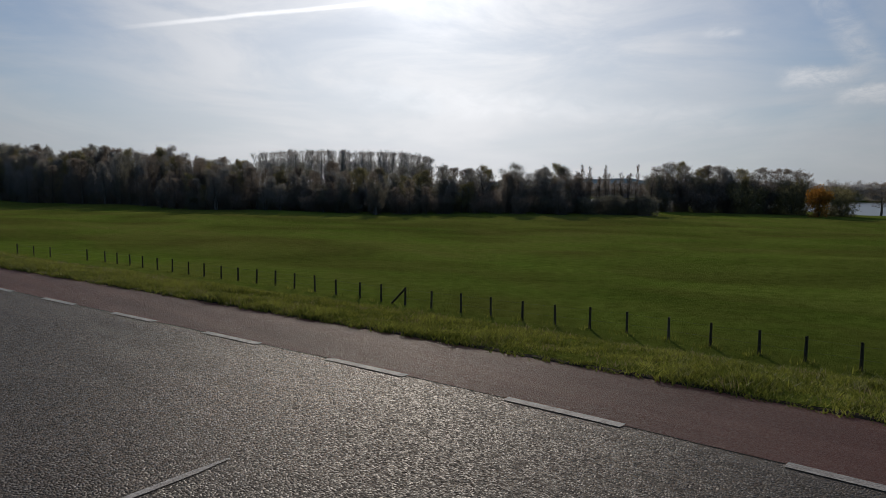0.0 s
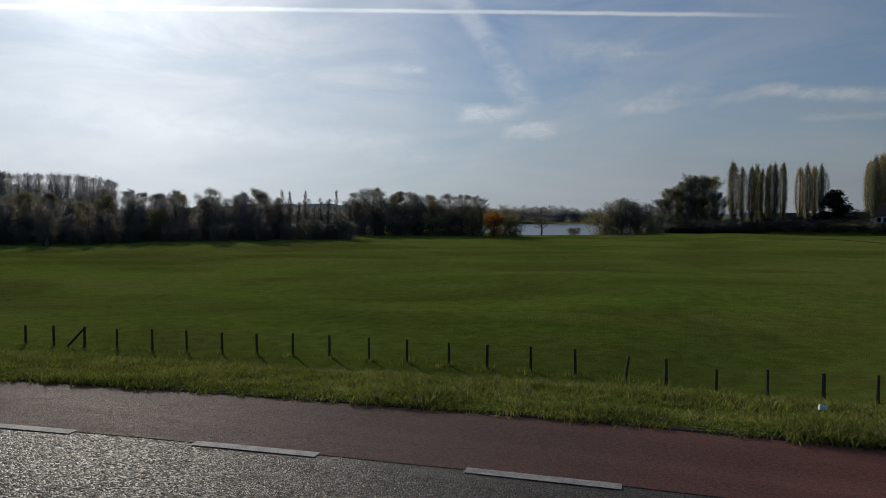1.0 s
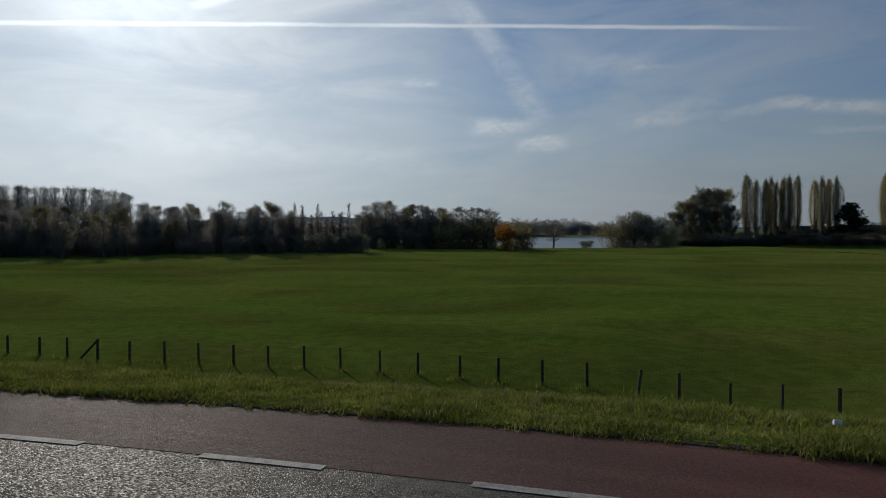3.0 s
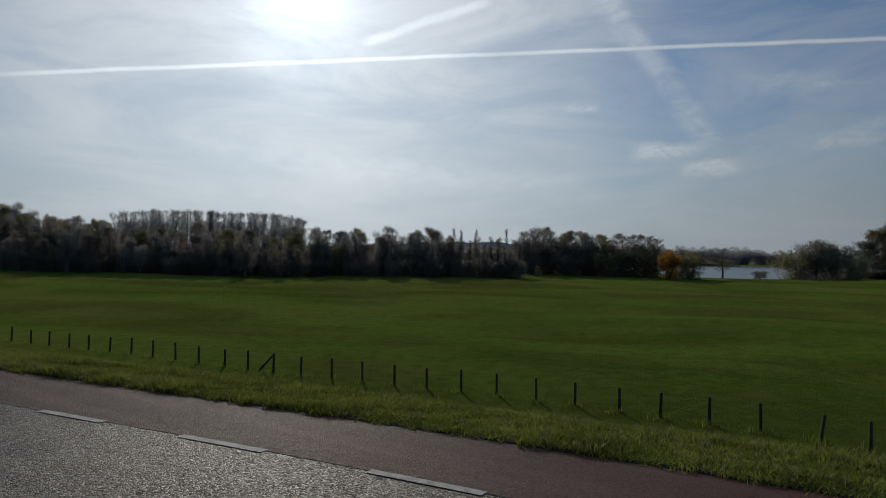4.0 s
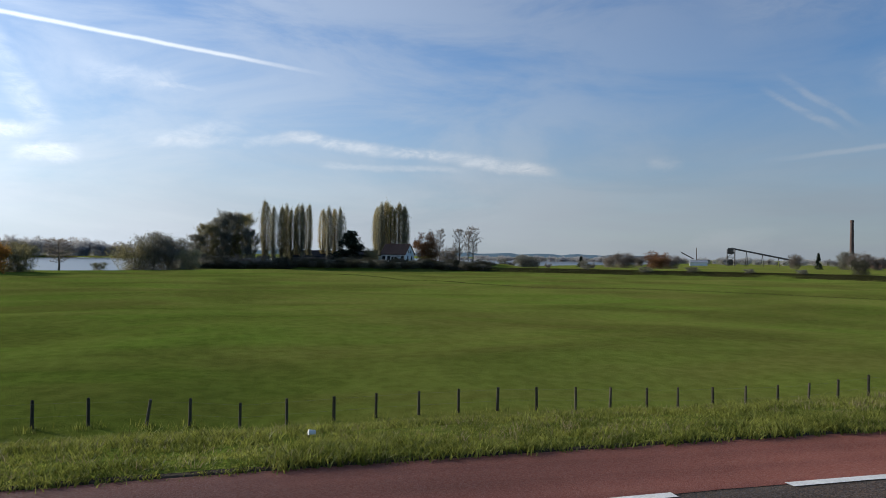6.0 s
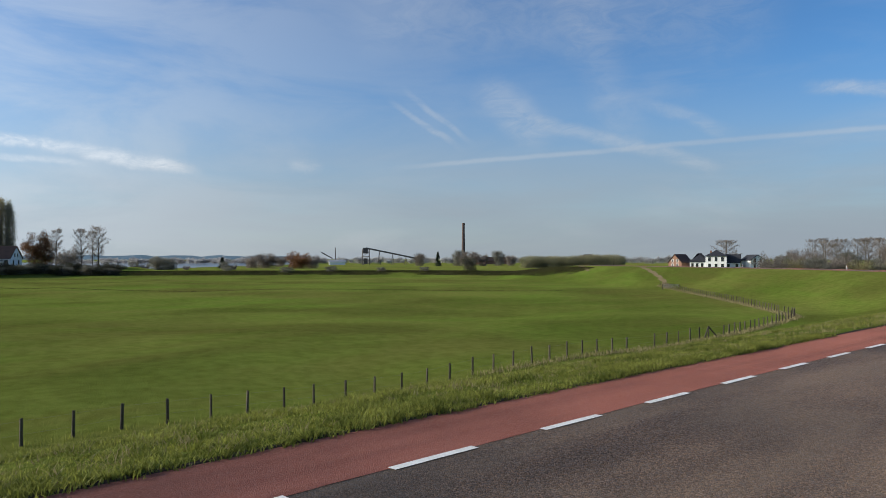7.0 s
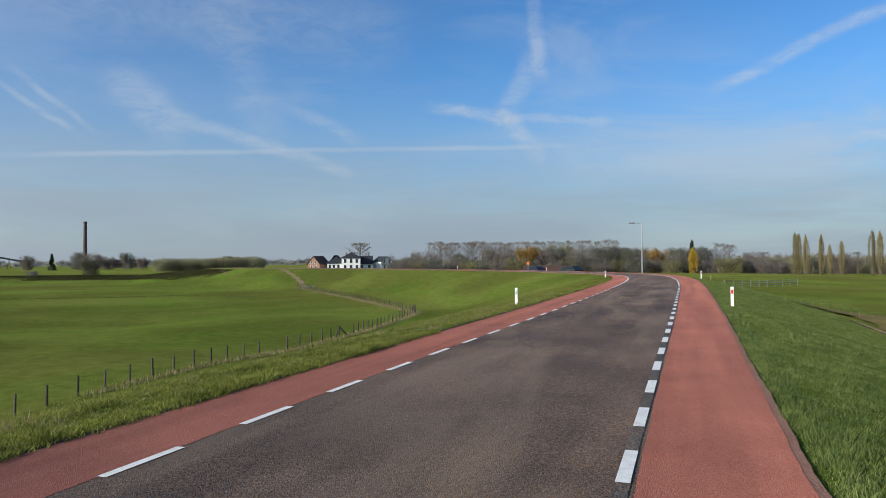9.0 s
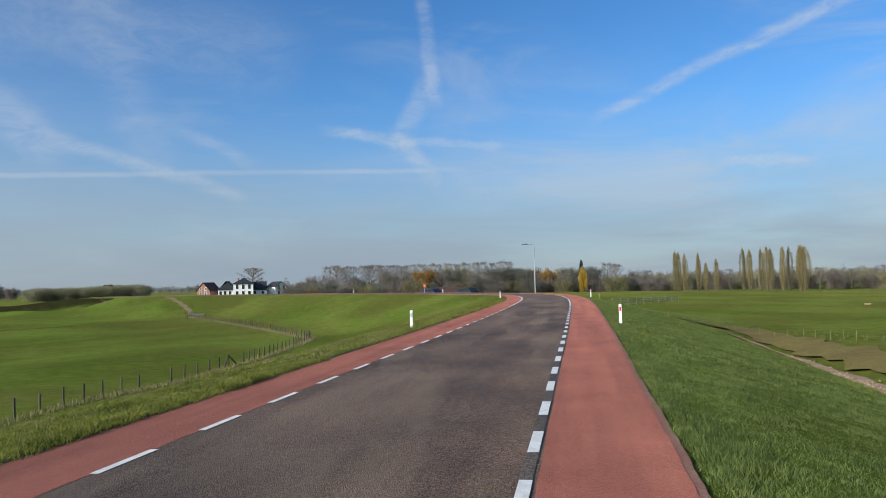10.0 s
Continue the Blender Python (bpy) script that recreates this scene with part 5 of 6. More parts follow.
house("brick_house", facing(3.0, 300, POLDER, 10), 12.0, 6.5, 2.4, 4.6, M_BRICK, M_BROWNROOF, "long low brick house behind the hedge")
house("brick_house", facing(37.5, 452, POLDER, 55), 8.0, 8.0, 4.0, 8.3, M_BRICK, M_BROWNROOF, "brown brick house among pale willows", chimneys=((2.0, 0.0, 8.6),))
house("shed", facing(12.2, 168, POLDER, 0), 11.0, 5.0, 3.2, 4.2, M_BRICK, M_BROWNROOF, "low reddish shed behind the bend")
for az, d, w in ((45.2, 700, 14.0), (44.0, 720, 16.0), (46.4, 690, 12.0)):
    house("distant_house", facing(az, d, POLDER, az * 7 % 40 - 20), w, 8.0, 3.4, 7.2, M_BRICK, M_BROWNROOF, "distant brick house with a reddish roof")


# ---- works with a tall chimney ----
x, y = polar(47.45, 950)
stack = empty("factory_chimney", Matrix.Translation((x, y, POLDER)), "tall tapered dark brick factory chimney", "chimney")
bm = bmesh.new()
tube(bm, (0, 0, 0), (0, 0, 52.0), 2.6, 1.75, 20)
part("shaft", bm, M_CHIMNEY, stack)
bm = bmesh.new()
tube(bm, (0, 0, 51.0), (0, 0, 53.8), 2.05, 2.05, 20)
part("rim", bm, M_CHIMNEY, stack)
works = empty("gravel_works", facing(58.5, 640, POLDER), "gravel works with a white shed and a thin mast", "factory")
bm = bmesh.new()
box(bm, 3, -6, 0, 17, 6, 3.0)
part("white_shed", bm, M_WHITEWALL, works, "long white shed")
part("shed_roof", gable_roof(14, 12, 3.0, 4.6), M_STEEL, works, at=Matrix.Translation((10, 0, 0)))
bm = bmesh.new()
tube(bm, (8.5, 4, 0), (8.5, 4, 15.8), 0.45, 0.3, 8)
part("mast", bm, M_DARKSTEEL, works)
bm = bmesh.new()
tube(bm, (-16, 0, 0), (-16, 0, 7.5), 6.5, 0.4, 12)
part("gravel_heap", bm, M_GRAVEL, works, "brown gravel heap")
bm = bmesh.new()
for i in range(10):
    tube(bm, (-4 + i * 1.0, 2, 11.5 - i * 0.55), (-4 + (i + 1) * 1.0, 2, 11.5 - (i + 1) * 0.55), 0.5, 0.5, 5)
part("belt", bm, M_DARKSTEEL, works)
conveyor = empty("conveyor", facing(54.6, 640, POLDER), "dark steel loading tower with a long sloping conveyor", "conveyor")
bm = bmesh.new()
tube(bm, (-8, 0, 15.4), (38, 0, 6.0), 0.75, 0.75, 6)
part("belt", bm, M_DARKSTEEL, conveyor)
for k, px in enumerate((4, 16, 28)):
    bm = bmesh.new()
    top = 15.4 - (px + 8) * 9.4 / 46
    tube(bm, (px - 1.2, -1, 0), (px, 0, top), 0.25, 0.2, 5)
    tube(bm, (px + 1.2, 1, 0), (px, 0, top), 0.25, 0.2, 5)
    part("trestle", bm, M_DARKSTEEL, conveyor)
bm = bmesh.new()
for lx in (-11, -5):
    for ly in (-3, 3):
        tube(bm, (lx, ly, 0), (lx, ly, 14.5), 0.4, 0.4, 5)
for lz in (4, 8, 12):
    for p, q in (((-11, -3), (-5, -3)), ((-5, -3), (-5, 3)), ((-5, 3), (-11, 3)), ((-11, 3), (-11, -3))):
        tube(bm, (*p, lz), (*q, lz), 0.25, 0.25, 4)
    tube(bm, (-11, -3, lz - 4), (-5, -3, lz), 0.2, 0.2, 4)
box(bm, -10.5, -2.5, 10.5, -6, 2.5, 15.5)
box(bm, -10, -2.5, 1, -6.5, 2.5, 6)
part("tower", bm, M_DARKSTEEL, conveyor, "latticed loading tower")

# ---- street lamp ----
lx, ly = -5.35, 90.7
lamp = empty("street_lamp", Matrix.Translation((lx, ly, gz(lx, ly))), "slim galvanised street lamp beside the bend", "street lamp")
lh = 6.3 - gz(lx, ly)
bm = bmesh.new()
tube(bm, (0, 0, -0.2), (0, 0, lh * 0.4), 0.09, 0.075, 10)
tube(bm, (0, 0, lh * 0.4), (0, 0, lh - 0.1), 0.07, 0.045, 10)
part("pole", bm, M_STEEL, lamp)
bm = bmesh.new()
prev = (0, 0, lh - 0.12)
for i in range(1, 7):
    a = i / 6 * math.pi / 2
    p = (-0.45 * (1 - math.cos(a)), 0, lh - 0.12 + 0.12 * math.sin(a))
    tube(bm, prev, p, 0.04, 0.04, 7)
    prev = p
tube(bm, prev, (-0.9, 0, lh + 0.02), 0.04, 0.035, 7)
part("arm", bm, M_STEEL, lamp)
bm = bmesh.new()
box(bm, -1.6, -0.14, lh - 0.05, -0.85, 0.14, lh + 0.1)
part("lantern", bevelled(bm, 0.04, 2), M_DARKSTEEL, lamp, "flat grey lantern head")


# ---- roadside reflector posts ----
def reflector_post(x, y, h, red, turn):
    z = gz(x, y)
    ob = empty("reflector_post", Matrix.Translation((x, y, z)) @ pose(0, 0, 0, rng.uniform(-1.5, 1.5), rng.uniform(-1.5, 1.5), turn), "white plastic roadside post with a " + ("red" if red else "pale") + " reflector", "reflector post", "roadside posts")
    bm = bmesh.new()
    box(bm, -0.055, -0.04, -0.2, 0.055, 0.04, h)
    for v in bm.verts:
        if v.co.z > h - 0.01:
            v.co.z += 0.05 if v.co.y > 0 else 0.0
    part("body", bevelled(bm, 0.012, 2), M_PLASTIC, ob)
    bm = bmesh.new()
    box(bm, -0.035, -0.048, h - 0.22, 0.035, -0.036, h - 0.06)
    part("reflector", bm, M_REFLECT if red else M_STEEL, ob)


for x, y, h, red, turn in ((-6.38, 25.5, 0.68, False, 4), (1.82, 26.2, 0.7, True, -3), (-7.63, 69.43, 0.62, False, 15), (1.4, 70.4, 0.7, True, 12), (-3.73, 93.34, 0.6, True, 30), (-20.78, 107.08, 0.6, True, 45), (-39.85, 120.56, 0.6, True, 55), (-62.54, 132.94, 0.6, True, 60)):
    reflector_post(x, y, h, red, turn)
z = gz(2.28, 71.78)
marker = empty("marker_post", Matrix.Translation((2.28, 71.78, z)), "short weathered timber marker post", "post")
bm = bmesh.new()
box(bm, -0.06, -0.06, -0.2, 0.06, 0.06, 0.5)
part("body", bevelled(bm, 0.015), M_STRAW, marker)

# round sign and parked car by the bend
x, y = polar(13.75, 118)
sx, sy = x, y
z = gz(sx, sy)
sign = empty("round_sign", Matrix.Translation((sx, sy, z)) @ pose(0, 0, 0, 0, 0, 14), "round orange warning sign on a thin post", "road sign")
bm = bmesh.new()
tube(bm, (0, 0, -0.1), (0, 0, 1.1 - z), 0.035, 0.035, 6)
part("post", bm, M_STEEL, sign)
bm = bmesh.new()
tube(bm, (0, -0.06, 1.1 - z), (0, -0.03, 1.1 - z), 0.24, 0.24, 20)
part("plate", bm, material("orange_plate", (0.75, 0.16, 0.03), (0.85, 0.22, 0.05), 5, 0.5, 0.0), sign)


def car(m, paint, label):
    ob = empty("car", m, label, "car", "cars by the bend")
    side = ((-2.05, 0.35), (2.05, 0.35), (2.1, 0.75), (1.3, 0.92), (0.75, 1.42), (-1.1, 1.45), (-1.85, 0.98), (-2.1, 0.85))
    bm = bmesh.new()
    rings = [[bm.verts.new((x, yy * (0.86 if z > 1.2 else 1.0), z)) for x, z in side] for yy in (-0.86, 0.86)]
    n = len(side)
    for i in range(n):
        j = (i + 1) % n
        bm.faces.new((rings[0][i], rings[0][j], rings[1][j], rings[1][i]))
    bm.faces.new(rings[0][::-1])
    bm.faces.new(rings[1])
    part("body", bevelled(bm, 0.05, 2), paint, ob)
    for yy in (-0.845, 0.83):
        bm = bmesh.new()
        vs = [bm.verts.new((x, yy + (0.02 if yy > 0 else -0.02) * k, z)) for k in (0, 1) for x, z in ((-1.5, 0.98), (0.95, 0.96), (0.62, 1.32), (-1.05, 1.34))]
        bm.faces.new(vs[:4])
        bm.faces.new(vs[4:][::-1])
        for i in range(4):
            bm.faces.new((vs[i], vs[(i + 1) % 4], vs[4 + (i + 1) % 4], vs[4 + i]))
        part("side_window", bm, M_GLASS, ob)
    for xx in (-1.3, 1.3):
        for yy in (-0.8, 0.8):
            bm = bmesh.new()
            tube(bm, (xx, yy - 0.1, 0.31), (xx, yy + 0.1, 0.31), 0.31, 0.31, 16)
            part("wheel", bm, material("tyre", (0.02, 0.02, 0.02), (0.03, 0.03, 0.03), 9, 0.8, 0.0), ob)
    return ob


for az, d, col, lab in ((10.45, 113.0, (0.012, 0.022, 0.026), "dark blue-green parked car beside the bend"), (13.25, 121.0, (0.012, 0.018, 0.035), "dark blue parked car beside the bend")):
    x, y = polar(az, d)
    car(Matrix.Translation((x, y, gz(x, y))) @ pose(0, 0, 0, 0, 0, 140), material("car_paint", col, tuple(c * 1.2 for c in col), 2, 0.5, 0.0, spec=0.3), lab)

# ---- inland pasture: rail fence, stakes, trough, ditch gravel ----
M_RAIL = material("weathered_rail", (0.20, 0.18, 0.14), (0.36, 0.33, 0.27), 3.0, 0.9, 0.3, 30.0, 0.5, 0.1)
rails = empty("rail_fence", Matrix(), "low weathered timber rail fence in the pasture", "fence")
a, b = polar(-0.8, 92), polar(-5.7, 108)
spots = []
for i in range(10):
    t = i / 9
    x, y = a[0] + (b[0] - a[0]) * t, a[1] + (b[1] - a[1]) * t
    spots.append((x, y, gz(x, y)))
    bm = bmesh.new()
    box(bm, -0.05, -0.05, -0.2, 0.05, 0.05, 0.85)
    part("post", bm, M_RAIL, rails, at=Matrix.Translation(spots[-1]))
for h in (0.28, 0.52, 0.76):
    for p, q in zip(spots[:-1], spots[1:]):
        bm = bmesh.new()
        tube(bm, (p[0], p[1], p[2] + h), (q[0], q[1], q[2] + h), 0.045, 0.045, 6)
        part("rail", bm, M_RAIL, rails)
stakes = empty("stake_fence", Matrix(), "thin pale stakes along the inland pasture", "fence")
stake_line = smooth_line(np.array([(6.4, 49.5), (9.4, 43.0), (12.4, 38.2), (14.0, 34.0), (14.6, 28.0)], float), 0.85)
for x, y in stake_line:
    x, y = x + rng.uniform(-0.08, 0.08), y + rng.uniform(-0.15, 0.15)
    bm = bmesh.new()
    tube(bm, (0, 0, -0.1), (rng.uniform(-0.05, 0.05), 0, rng.uniform(0.35, 0.55)), 0.013, 0.011, 5)
    part("stake", bm, M_STRAW, stakes, at=Matrix.Translation((x, y, gz(x, y))))
x, y = polar(-17.9, 92)
trough = empty("feed_trough", Matrix.Translation((x, y, gz(x, y))) @ pose(0, 0, 0, 0, 0, -10), "weathered pale feed trough lying in the inland pasture", "trough")
trough.scale = (0.36, 0.36, 0.36)
bm = bmesh.new()
tube(bm, (-0.9, 0, 0.35), (0.9, 0, 0.4), 0.36, 0.33, 12)
part("tub", bm, M_STRAW, trough)
bm = bmesh.new()
tube(bm, (0.9, 0, 0.4), (1.35, 0, 0.45), 0.3, 0.22, 10)
part("end_cap", bm, M_DARKSTEEL, trough, "dark end piece")


def ribbon(name, centre, width, lift, mat, label, category, wander=0.3):
    """A ground-hugging patch along a line."""
    line = smooth_line(np.array(centre, float), 1.0)
    t = np.gradient(line, axis=0)
    t /= np.linalg.norm(t, axis=1)[:, None]
    nrm = np.column_stack([t[:, 1], -t[:, 0]])
    verts, faces = [], []
    for i, (p, n) in enumerate(zip(line, nrm)):
        for c in range(5):
            e = (c / 4 - 0.5) * (width + wander * math.sin(i * 1.7) * math.sin(i * 0.6 + c))
            x, y = p + n * e
            verts.append((x, y, gz(x, y) + lift))
    for i in range(len(line) - 1):
        for c in range(4):
            a = i * 5 + c
            faces.append((a, a + 1, a + 6, a + 5))
    return tagged(new(name, mesh_of(name, verts, faces, mat, True)), label, category, kind="structure")


ribbon("ditch_bed", [(10.0, 5), (10.0, 14), (9.95, 24), (9.7, 31), (9.3, 37), (9.0, 39.5)], 1.05, 0.06, M_GRAVEL, "stony bed of a dry ditch", "ditch")
M_BANK = material("dry_bank_grass", (0.115, 0.085, 0.028), (0.19, 0.155, 0.05), 0.8, 0.95, 0.8, 9.0, 0.5, 0.1, "world")
ribbon("ditch_bank", [(12.1, 5), (12.1, 14), (12.0, 24), (11.7, 31), (11.2, 37), (10.5, 41), (8.8, 45.5), (7.0, 49)], 2.1, 0.13, M_BANK, "dry brownish grass bank of the ditch", "bank", 0.9)
ribbon("ditch_scarp", [(9.35, 5), (9.35, 14), (9.3, 24), (9.05, 31), (8.7, 37), (8.5, 40)], 0.42, 0.05,
       material("bare_soil", (0.05, 0.033, 0.02), (0.13, 0.085, 0.05), 1.5, 0.95, 0.9, 12.0, 0.5, 0.1, "world"), "dark eroded soil edge of the ditch", "ditch", 0.3)
M_MUD = material("trodden_earth", (0.12, 0.095, 0.045), (0.22, 0.17, 0.095), 0.7, 0.95, 0.6, 6.0, 0.5, 0.1, "world")
ribbon("farm_track", [polar(31.4, 131), polar(31.8, 141), polar(32.5, 152), polar(33.5, 165)], 0.9, 0.07, M_MUD, "trodden earth track climbing the dike", "track", 0.6)
ribbon("cattle_path", [polar(37.4, 172), polar(37.8, 180), polar(38.3, 188)], 0.7, 0.07, M_MUD, "narrow trodden path on the bank", "path", 0.4)
gate = empty("field_gate", Matrix.Translation((*polar(31.2, 130), gz(*polar(31.2, 130)))) @ pose(0, 0, 0, 0, 0, 38) @ Matrix.Scale(0.7, 4), "pale metal field gate at the foot of the track", "gate")
for px in (-2, 2):
    bm = bmesh.new()
    tube(bm, (px, 0, -0.2), (px, 0, 1.3), 0.09, 0.08, 8)
    part("post", bm, M_POST, gate)
bm = bmesh.new()
for h in (0.3, 0.6, 0.9, 1.15):
    tube(bm, (-1.95, 0, h), (1.95, 0, h), 0.03, 0.03, 6)
part("bars", bm, M_STEEL, gate)

# worn old marking on the carriageway
for name, pts, wdt, mat in (("worn_marking", [(-0.5, -8.17), (-0.92, -8.27), (-1.25, -8.35), (-1.52, -8.42)], 0.16, M_WORNBACKLIT),):
    line = smooth_line(np.array(pts, float), 0.3)
    t = np.gradient(line, axis=0)
    t /= np.linalg.norm(t, axis=1)[:, None]
    verts, faces = [], []
    for i, (p, q) in enumerate(zip(line, t)):
        k = wdt / 2 * (0.7 + 0.3 * math.sin(i * 0.9)) * min(1.0, (i + 0.5) / 4, (len(line) - i - 0.5) / 4)
        for e in (-1, 1):
            x, y = p[0] + q[1] * k * e, p[1] - q[0] * k * e
            verts.append((x, y, road_z(float(off_line(CREST, x, y)[0][0])) + 0.005))
    for i in range(len(line) - 1):
        faces.append((2 * i, 2 * i + 1, 2 * i + 3, 2 * i + 2))
    tagged(new(name, mesh_of(name, verts, faces, mat)), "faint worn remains of an old road marking", "road marking", kind="structure")

# crumpled cup in the verge
cx, cy = -7.05, -3.58
cup = empty("paper_cup", Matrix.Translation((cx, cy, gz(cx, cy) + 0.07)) @ pose(0, 0, 0, 84, 0, 12) @ Matrix.Scale(0.42, 4), "crumpled white paper cup lying in the verge", "litter")
bm = bmesh.new()
tube(bm, (0, 0, -0.09), (0, 0, 0.09), 0.05, 0.07, 14)
for v in bm.verts:
    v.co.x *= 1.0 - 0.25 * (v.co.y > 0)
part("cup", bm, M_PLASTIC, cup)


# ---- grass ----
def blades(name, x, y, z, h, width, mat, label, seed, lean=0.5):
    """Many single bent blades, each of three small faces."""
    r = np.random.RandomState(seed)
    n = len(x)
    a = r.uniform(0, 2 * math.pi, n)
    side = np.column_stack([np.cos(a), np.sin(a), np.zeros(n)])
    b = r.uniform(0, 2 * math.pi, n)
    bend = np.column_stack([np.cos(b), np.sin(b), np.zeros(n)]) * (h * lean * r.uniform(0.2, 1.2, n))[:, None]
    base = np.column_stack([x, y, z - 0.02])
    up = np.zeros((n, 3))
    up[:, 2] = h
    w = (width * r.uniform(0.6, 1.4, n))[:, None]
    mid = base + up * 0.55 + bend * 0.35
    tip = base + up + bend
    v = np.stack([base - side * w * 0.5, base + side * w * 0.5, mid + side * w * 0.4, mid - side * w * 0.4, tip], 1).reshape(-1, 3)
    k = (np.arange(n) * 5)[:, None]
    t = np.concatenate([k + np.array([[0, 1, 2]]), k + np.array([[0, 2, 3]]), k + np.array([[3, 2, 4]])], 1).reshape(-1, 3)
    ob = new(name, fast_mesh(name, v, t, mat))
    return tagged(ob, label, "grass", kind="stuff")


def sow(n, d0, d1, y0, y1, seed, power=1.0):
    """Places between two offsets from the dike's line, from y0 to y1 along it."""
    r = np.random.RandomState(seed)
    d = d0 + (d1 - d0) * r.uniform(0, 1, n) ** power
    level = r.uniform(y0, y1, n)
    i = np.interp(level, ROAD[:140, 1], np.arange(140))
    k = np.minimum(i.astype(int), 138)
    f = (i - k)[:, None]
    p = ROAD[k] * (1 - f) + ROAD[k + 1] * f
    q = NORMAL[k] * (1 - f) + NORMAL[k + 1] * f
    p = p + q * (d - 0.09 * np.clip((-1 - level) / 4, 0, 1) * (d < 0))[:, None]
    return p[:, 0], p[:, 1], d, r


def verge(name, n, d0, d1, y0, y1, seed, hmin, hmax, width, label, mat=None, power=1.0, keep=0.0, each=9, spread=0.05):
    """Grass that grows in tufts: blades fan out from each tuft's heart."""
    x, y, d, r = sow(n // each, d0, d1, y0, y1, seed, power)
    c = 0.6 * vnoise(x, y, 0.9, seed) + 0.4 * vnoise(x, y, 0.28, seed + 7)
    ok = (c > keep) & ((d < LANE_EDGE + 0.06) | (d > 3.5))
    x, y, c, d = x[ok], y[ok], c[ok], d[ok]
    h = (hmin + (hmax - hmin) * c ** 2) * r.uniform(0.7, 1.2, len(x))
    x, y, h = np.repeat(x, each), np.repeat(y, each), np.repeat(h, each)
    m = len(x)
    x, y, d = x + r.randn(m) * spread, y + r.randn(m) * spread, np.repeat(d, each)
    z = ground_z(x, y)
    z = np.where((d < 0) & (d > -4.35), np.maximum(z, np.interp(d, [-4.35, -3.85, -3.56, -3.44], [-0.17, -0.045, -0.03, -0.045])), z)
    return blades(name, x, y, z, h * r.uniform(0.5, 1.15, m), width, mat or M_BLADE, label, seed, 1.0)


verge("verge_grass", 330000, -3.44, -7.6, -24, 14, 1, 0.035, 0.18, 0.013, "rough tufted grass on the verge above the dike slope", power=1.35, each=16, spread=0.05)
verge("verge_grass", 60000, -3.46, -7.8, 16, 62, 2, 0.05, 0.20, 0.017, "rough tufted grass on the verge ahead", spread=0.09)
verge("verge_grass", 24000, -3.46, -7.8, -62, -26, 3, 0.05, 0.20, 0.022, "rough tufted grass on the verge behind", spread=0.1)
verge("dry_verge_grass", 26000, -3.46, -7.2, -26, 40, 4, 0.05, 0.20, 0.008, "dry straw-coloured stems in the verge", M_STRAW)
verge("inner_verge_grass", 190000, 3.53, 9.5, -1, 15, 5, 0.03, 0.13, 0.0075, "lush green grass beside the red cycle lane", M_LUSH, 1.3)
verge("inner_verge_grass", 110000, 3.53, 11.5, 14, 42, 6, 0.04, 0.14, 0.014, "green grass on the inner dike slope", M_LUSH, 1.2, spread=0.07)
verge("inner_verge_grass", 30000, 3.53, 14.0, 40, 66, 7, 0.05, 0.15, 0.026, "green grass on the far inner slope", M_LUSH, 1.1, spread=0.1)
verge("dry_verge_grass", 9000, 3.50, 9.0, -1, 34, 8, 0.03, 0.12, 0.007, "dry stems beside the red cycle lane", M_STRAW, 2.0)
verge("slope_grass", 70000, -7.4, -21.5, -26, 30, 9, 0.03, 0.09, 0.018, "short grass on the dike slope", None, 1.0, 0.3, spread=0.12)
# rough growth on the old bank, its slope's shade put into the dark colour
bank = smooth_line(DIKE[30:39], 0.5)[24:]
t = np.gradient(bank, axis=0)
t /= np.linalg.norm(t, axis=1)[:, None]
r = np.random.RandomState(21)
n = 170000
k = r.randint(0, len(bank) - 1, n)
f = r.uniform(0, 1, n)[:, None]
off = 6.2 + 9.5 * r.uniform(0, 1, n) ** 1.3
base = bank[k] * (1 - f) + bank[k + 1] * f
gx, gy = base[:, 0] - t[k, 1] * off, base[:, 1] + t[k, 0] * off
ok = vnoise(gx, gy, 9.0, 2) + 0.4 * vnoise(gx, gy, 2.5, 4) + r.uniform(-0.3, 0.3, n) > 0.20 + 0.065 * (off - 6.2)
gx, gy = gx[ok], gy[ok]
blades("bank_growth", gx, gy, ground_z(gx, gy), r.uniform(0.05, 0.26, len(gx)), 0.085, M_DARKBLADE, "rough uncut growth on the old bank, darkened for its shaded slope", 22, 1.3)
# longer tufts round the fence posts
r = np.random.RandomState(12)
bx, by = [], []
for y in ys:
    k = 70 if -18 < y < -6 else 30
    bx.append(foot(y) + 0.25 + r.randn(k) * 0.22)
    by.append(y + r.randn(k) * 0.32)
bx, by = np.concatenate(bx), np.concatenate(by)
blades("post_tufts", bx, by, ground_z(bx, by), r.uniform(0.08, 0.28, len(bx)), 0.022, M_BLADE, "longer uncut tufts round the fence posts", 13)
# dry grass along the far fence
px, py = [], []
for (x, y) in far_fence:
    px.append(x + r.randn(110) * 0.26)
    py.append(y + r.randn(110) * 0.5)
for y in np.arange(20, 44, 0.5):
    px.append(foot(y) + 0.4 + r.randn(34) * 0.28)
    py.append(y + r.randn(34) * 0.3)
px, py = np.concatenate(px), np.concatenate(py)
blades("dry_fence_grass", px, py, ground_z(px, py), r.uniform(0.08, 0.32, len(px)), 0.03, M_STRAW, "long dry straw-coloured grass along the fence", 14)
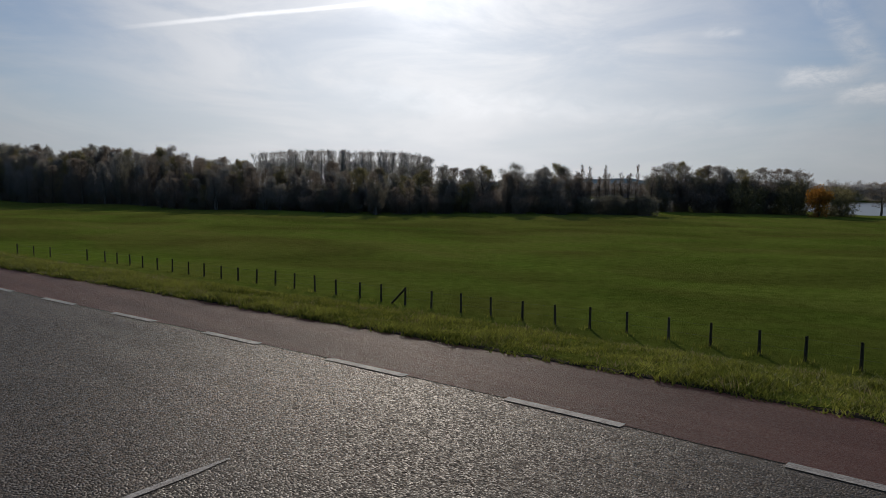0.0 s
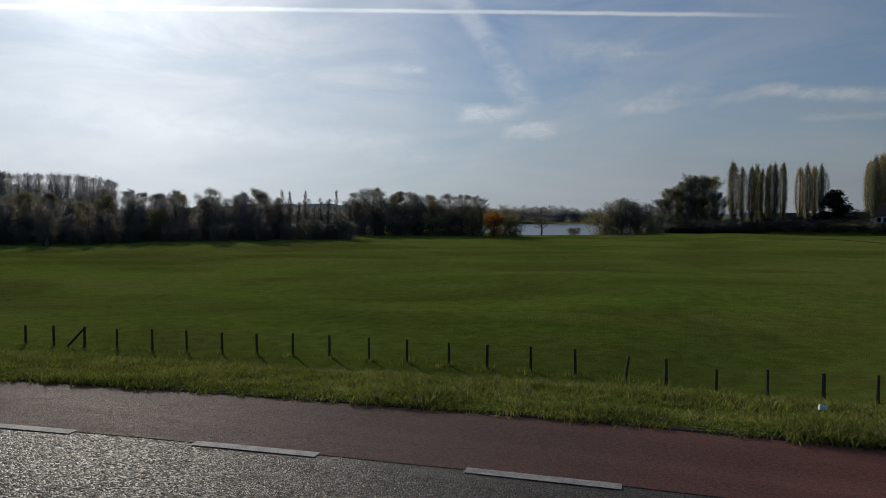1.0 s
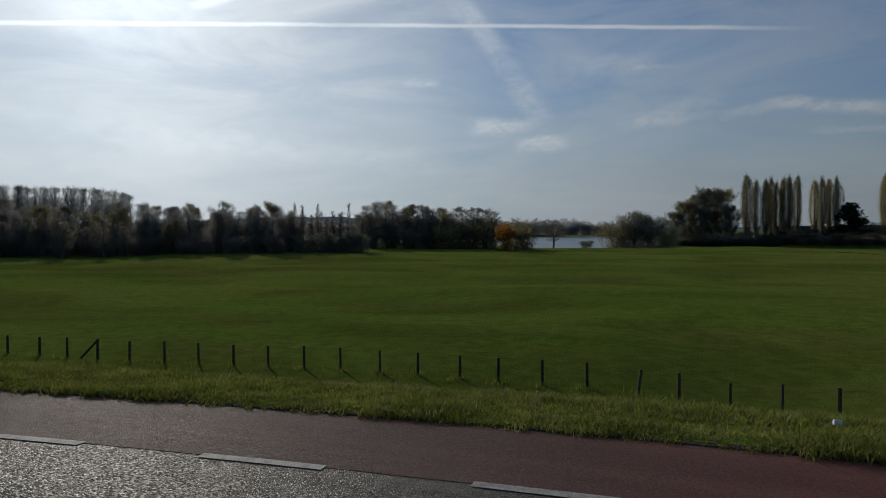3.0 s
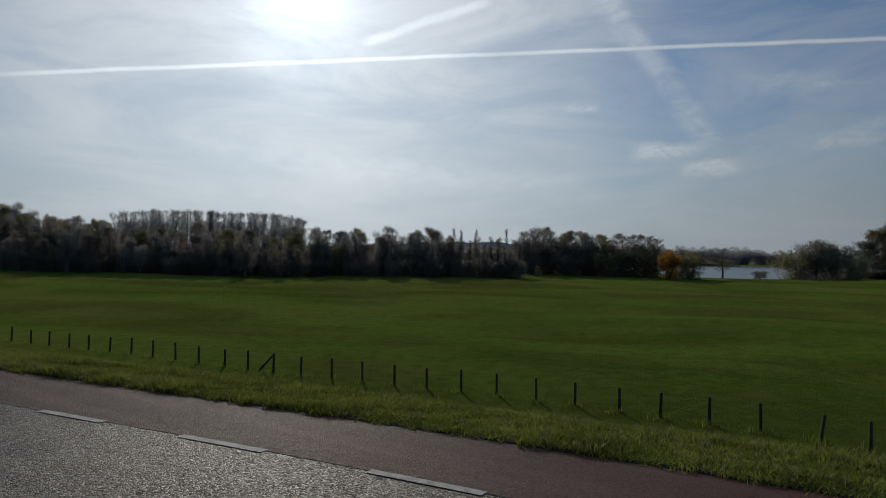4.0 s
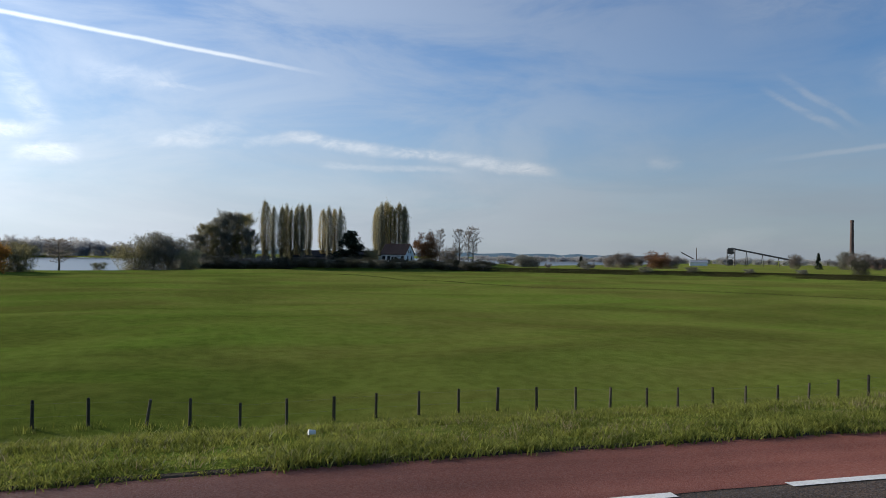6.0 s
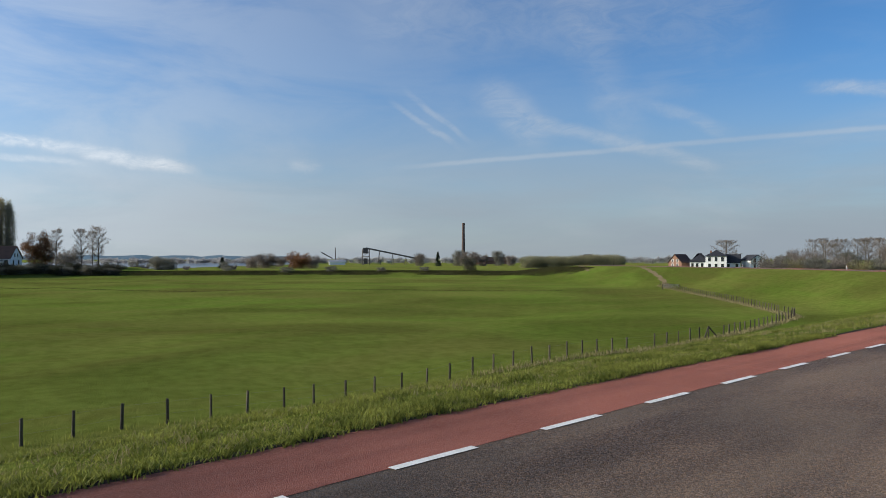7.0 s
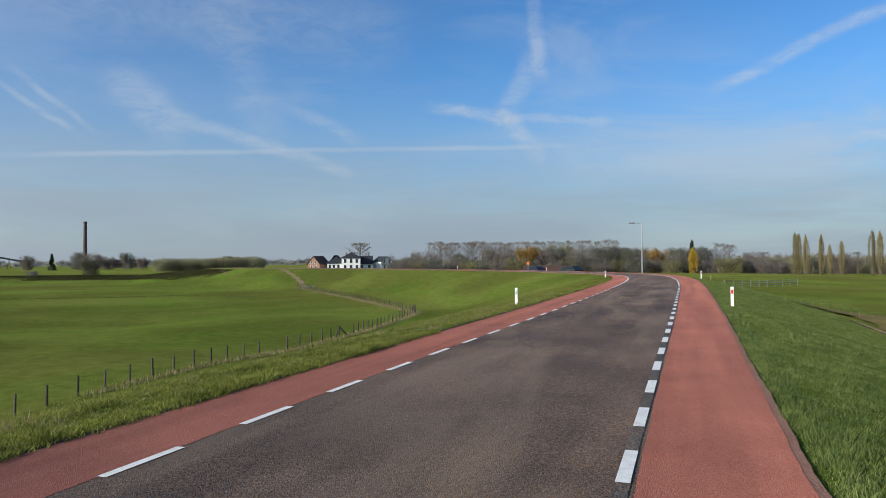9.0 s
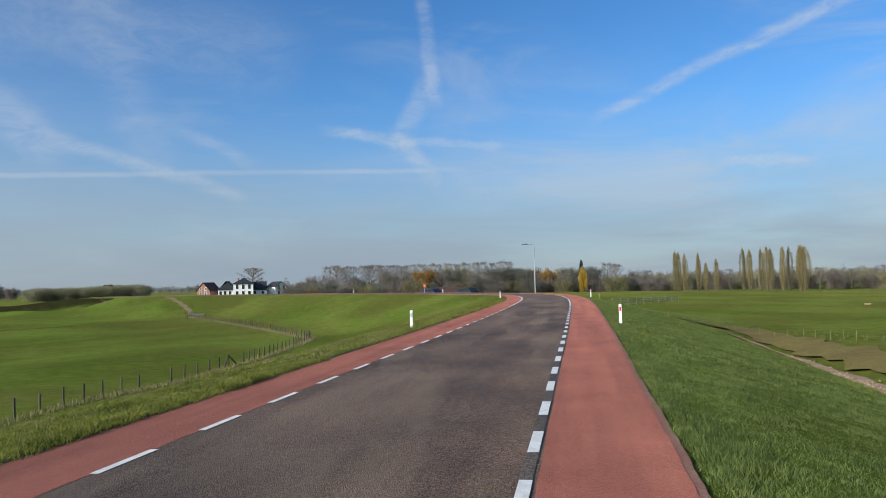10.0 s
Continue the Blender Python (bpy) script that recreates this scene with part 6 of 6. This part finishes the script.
# dark blades added to stand in for a shallow furrow's line in the pasture
line = smooth_line(np.array([(-176.6, 13.49), (-144.21, 28.67), (-119.89, 41.06), (-95.08, 72.45), (-73.61, 90.91)], float), 0.25)
fx_, fy_ = np.repeat(line[:, 0], 5) + r.randn(len(line) * 5) * 0.3, np.repeat(line[:, 1], 5) + r.randn(len(line) * 5) * 0.3
blades("furrow_grass", fx_, fy_, ground_z(fx_, fy_), r.uniform(0.06, 0.2, len(fx_)), 0.07, M_DARKBLADE, "dark blades standing in for a shallow furrow's line", 15)
# stubble on the ditch's far side
verge("ditch_grass", 9000, 15.2, 18.5, 5, 45, 16, 0.05, 0.14, 0.02, "rank grass beyond the ditch", M_LUSH, 1.0, 0.3)
verge("ditch_grass", 9000, 13.3, 15.6, 5, 44, 18, 0.05, 0.13, 0.015, "dry stems on the ditch bank", M_DRYBANK, 1.0, 0.3)
verge("ditch_edge_grass", 7000, 10.2, 11.4, 5, 44, 17, 0.05, 0.16, 0.02, "green grass along the ditch")
# loose stones in the ditch
r = np.random.RandomState(31)
n = 1400
sy = r.uniform(8, 39.5, n)
sx = np.interp(sy, [5, 14, 24, 31, 37, 39.5], [10.0, 10.0, 9.95, 9.7, 9.3, 9.0]) + r.randn(n) * 0.25
size = r.uniform(0.02, 0.07, n)[:, None]
core = np.column_stack([sx, sy, ground_z(sx, sy) + 0.07])
tips = np.array([(1, 0, 0), (0, 1, 0), (-1, 0, 0), (0, -1, 0), (0, 0, 0.7), (0, 0, -0.7)], float)
v = np.concatenate([(core + (tips[i] + r.uniform(-0.25, 0.25, (n, 3))) * size)[:, None] for i in range(6)], 1).reshape(-1, 3)
sides = np.array([(0, 1, 4), (1, 2, 4), (2, 3, 4), (3, 0, 4), (1, 0, 5), (2, 1, 5), (3, 2, 5), (0, 3, 5)])
tri = ((np.arange(n) * 6)[:, None, None] + sides).reshape(-1, 3)
M_STONE = material("pale_stones", (0.18, 0.125, 0.085), (0.38, 0.28, 0.195), 3.0, 0.9, 0.2, 20.0, 0.4, 0.2, "world", island=0.35)
tagged(new("ditch_stones", fast_mesh("ditch_stones", v, tri, M_STONE)), "loose pale stones in the ditch bed", "stones", kind="stuff")
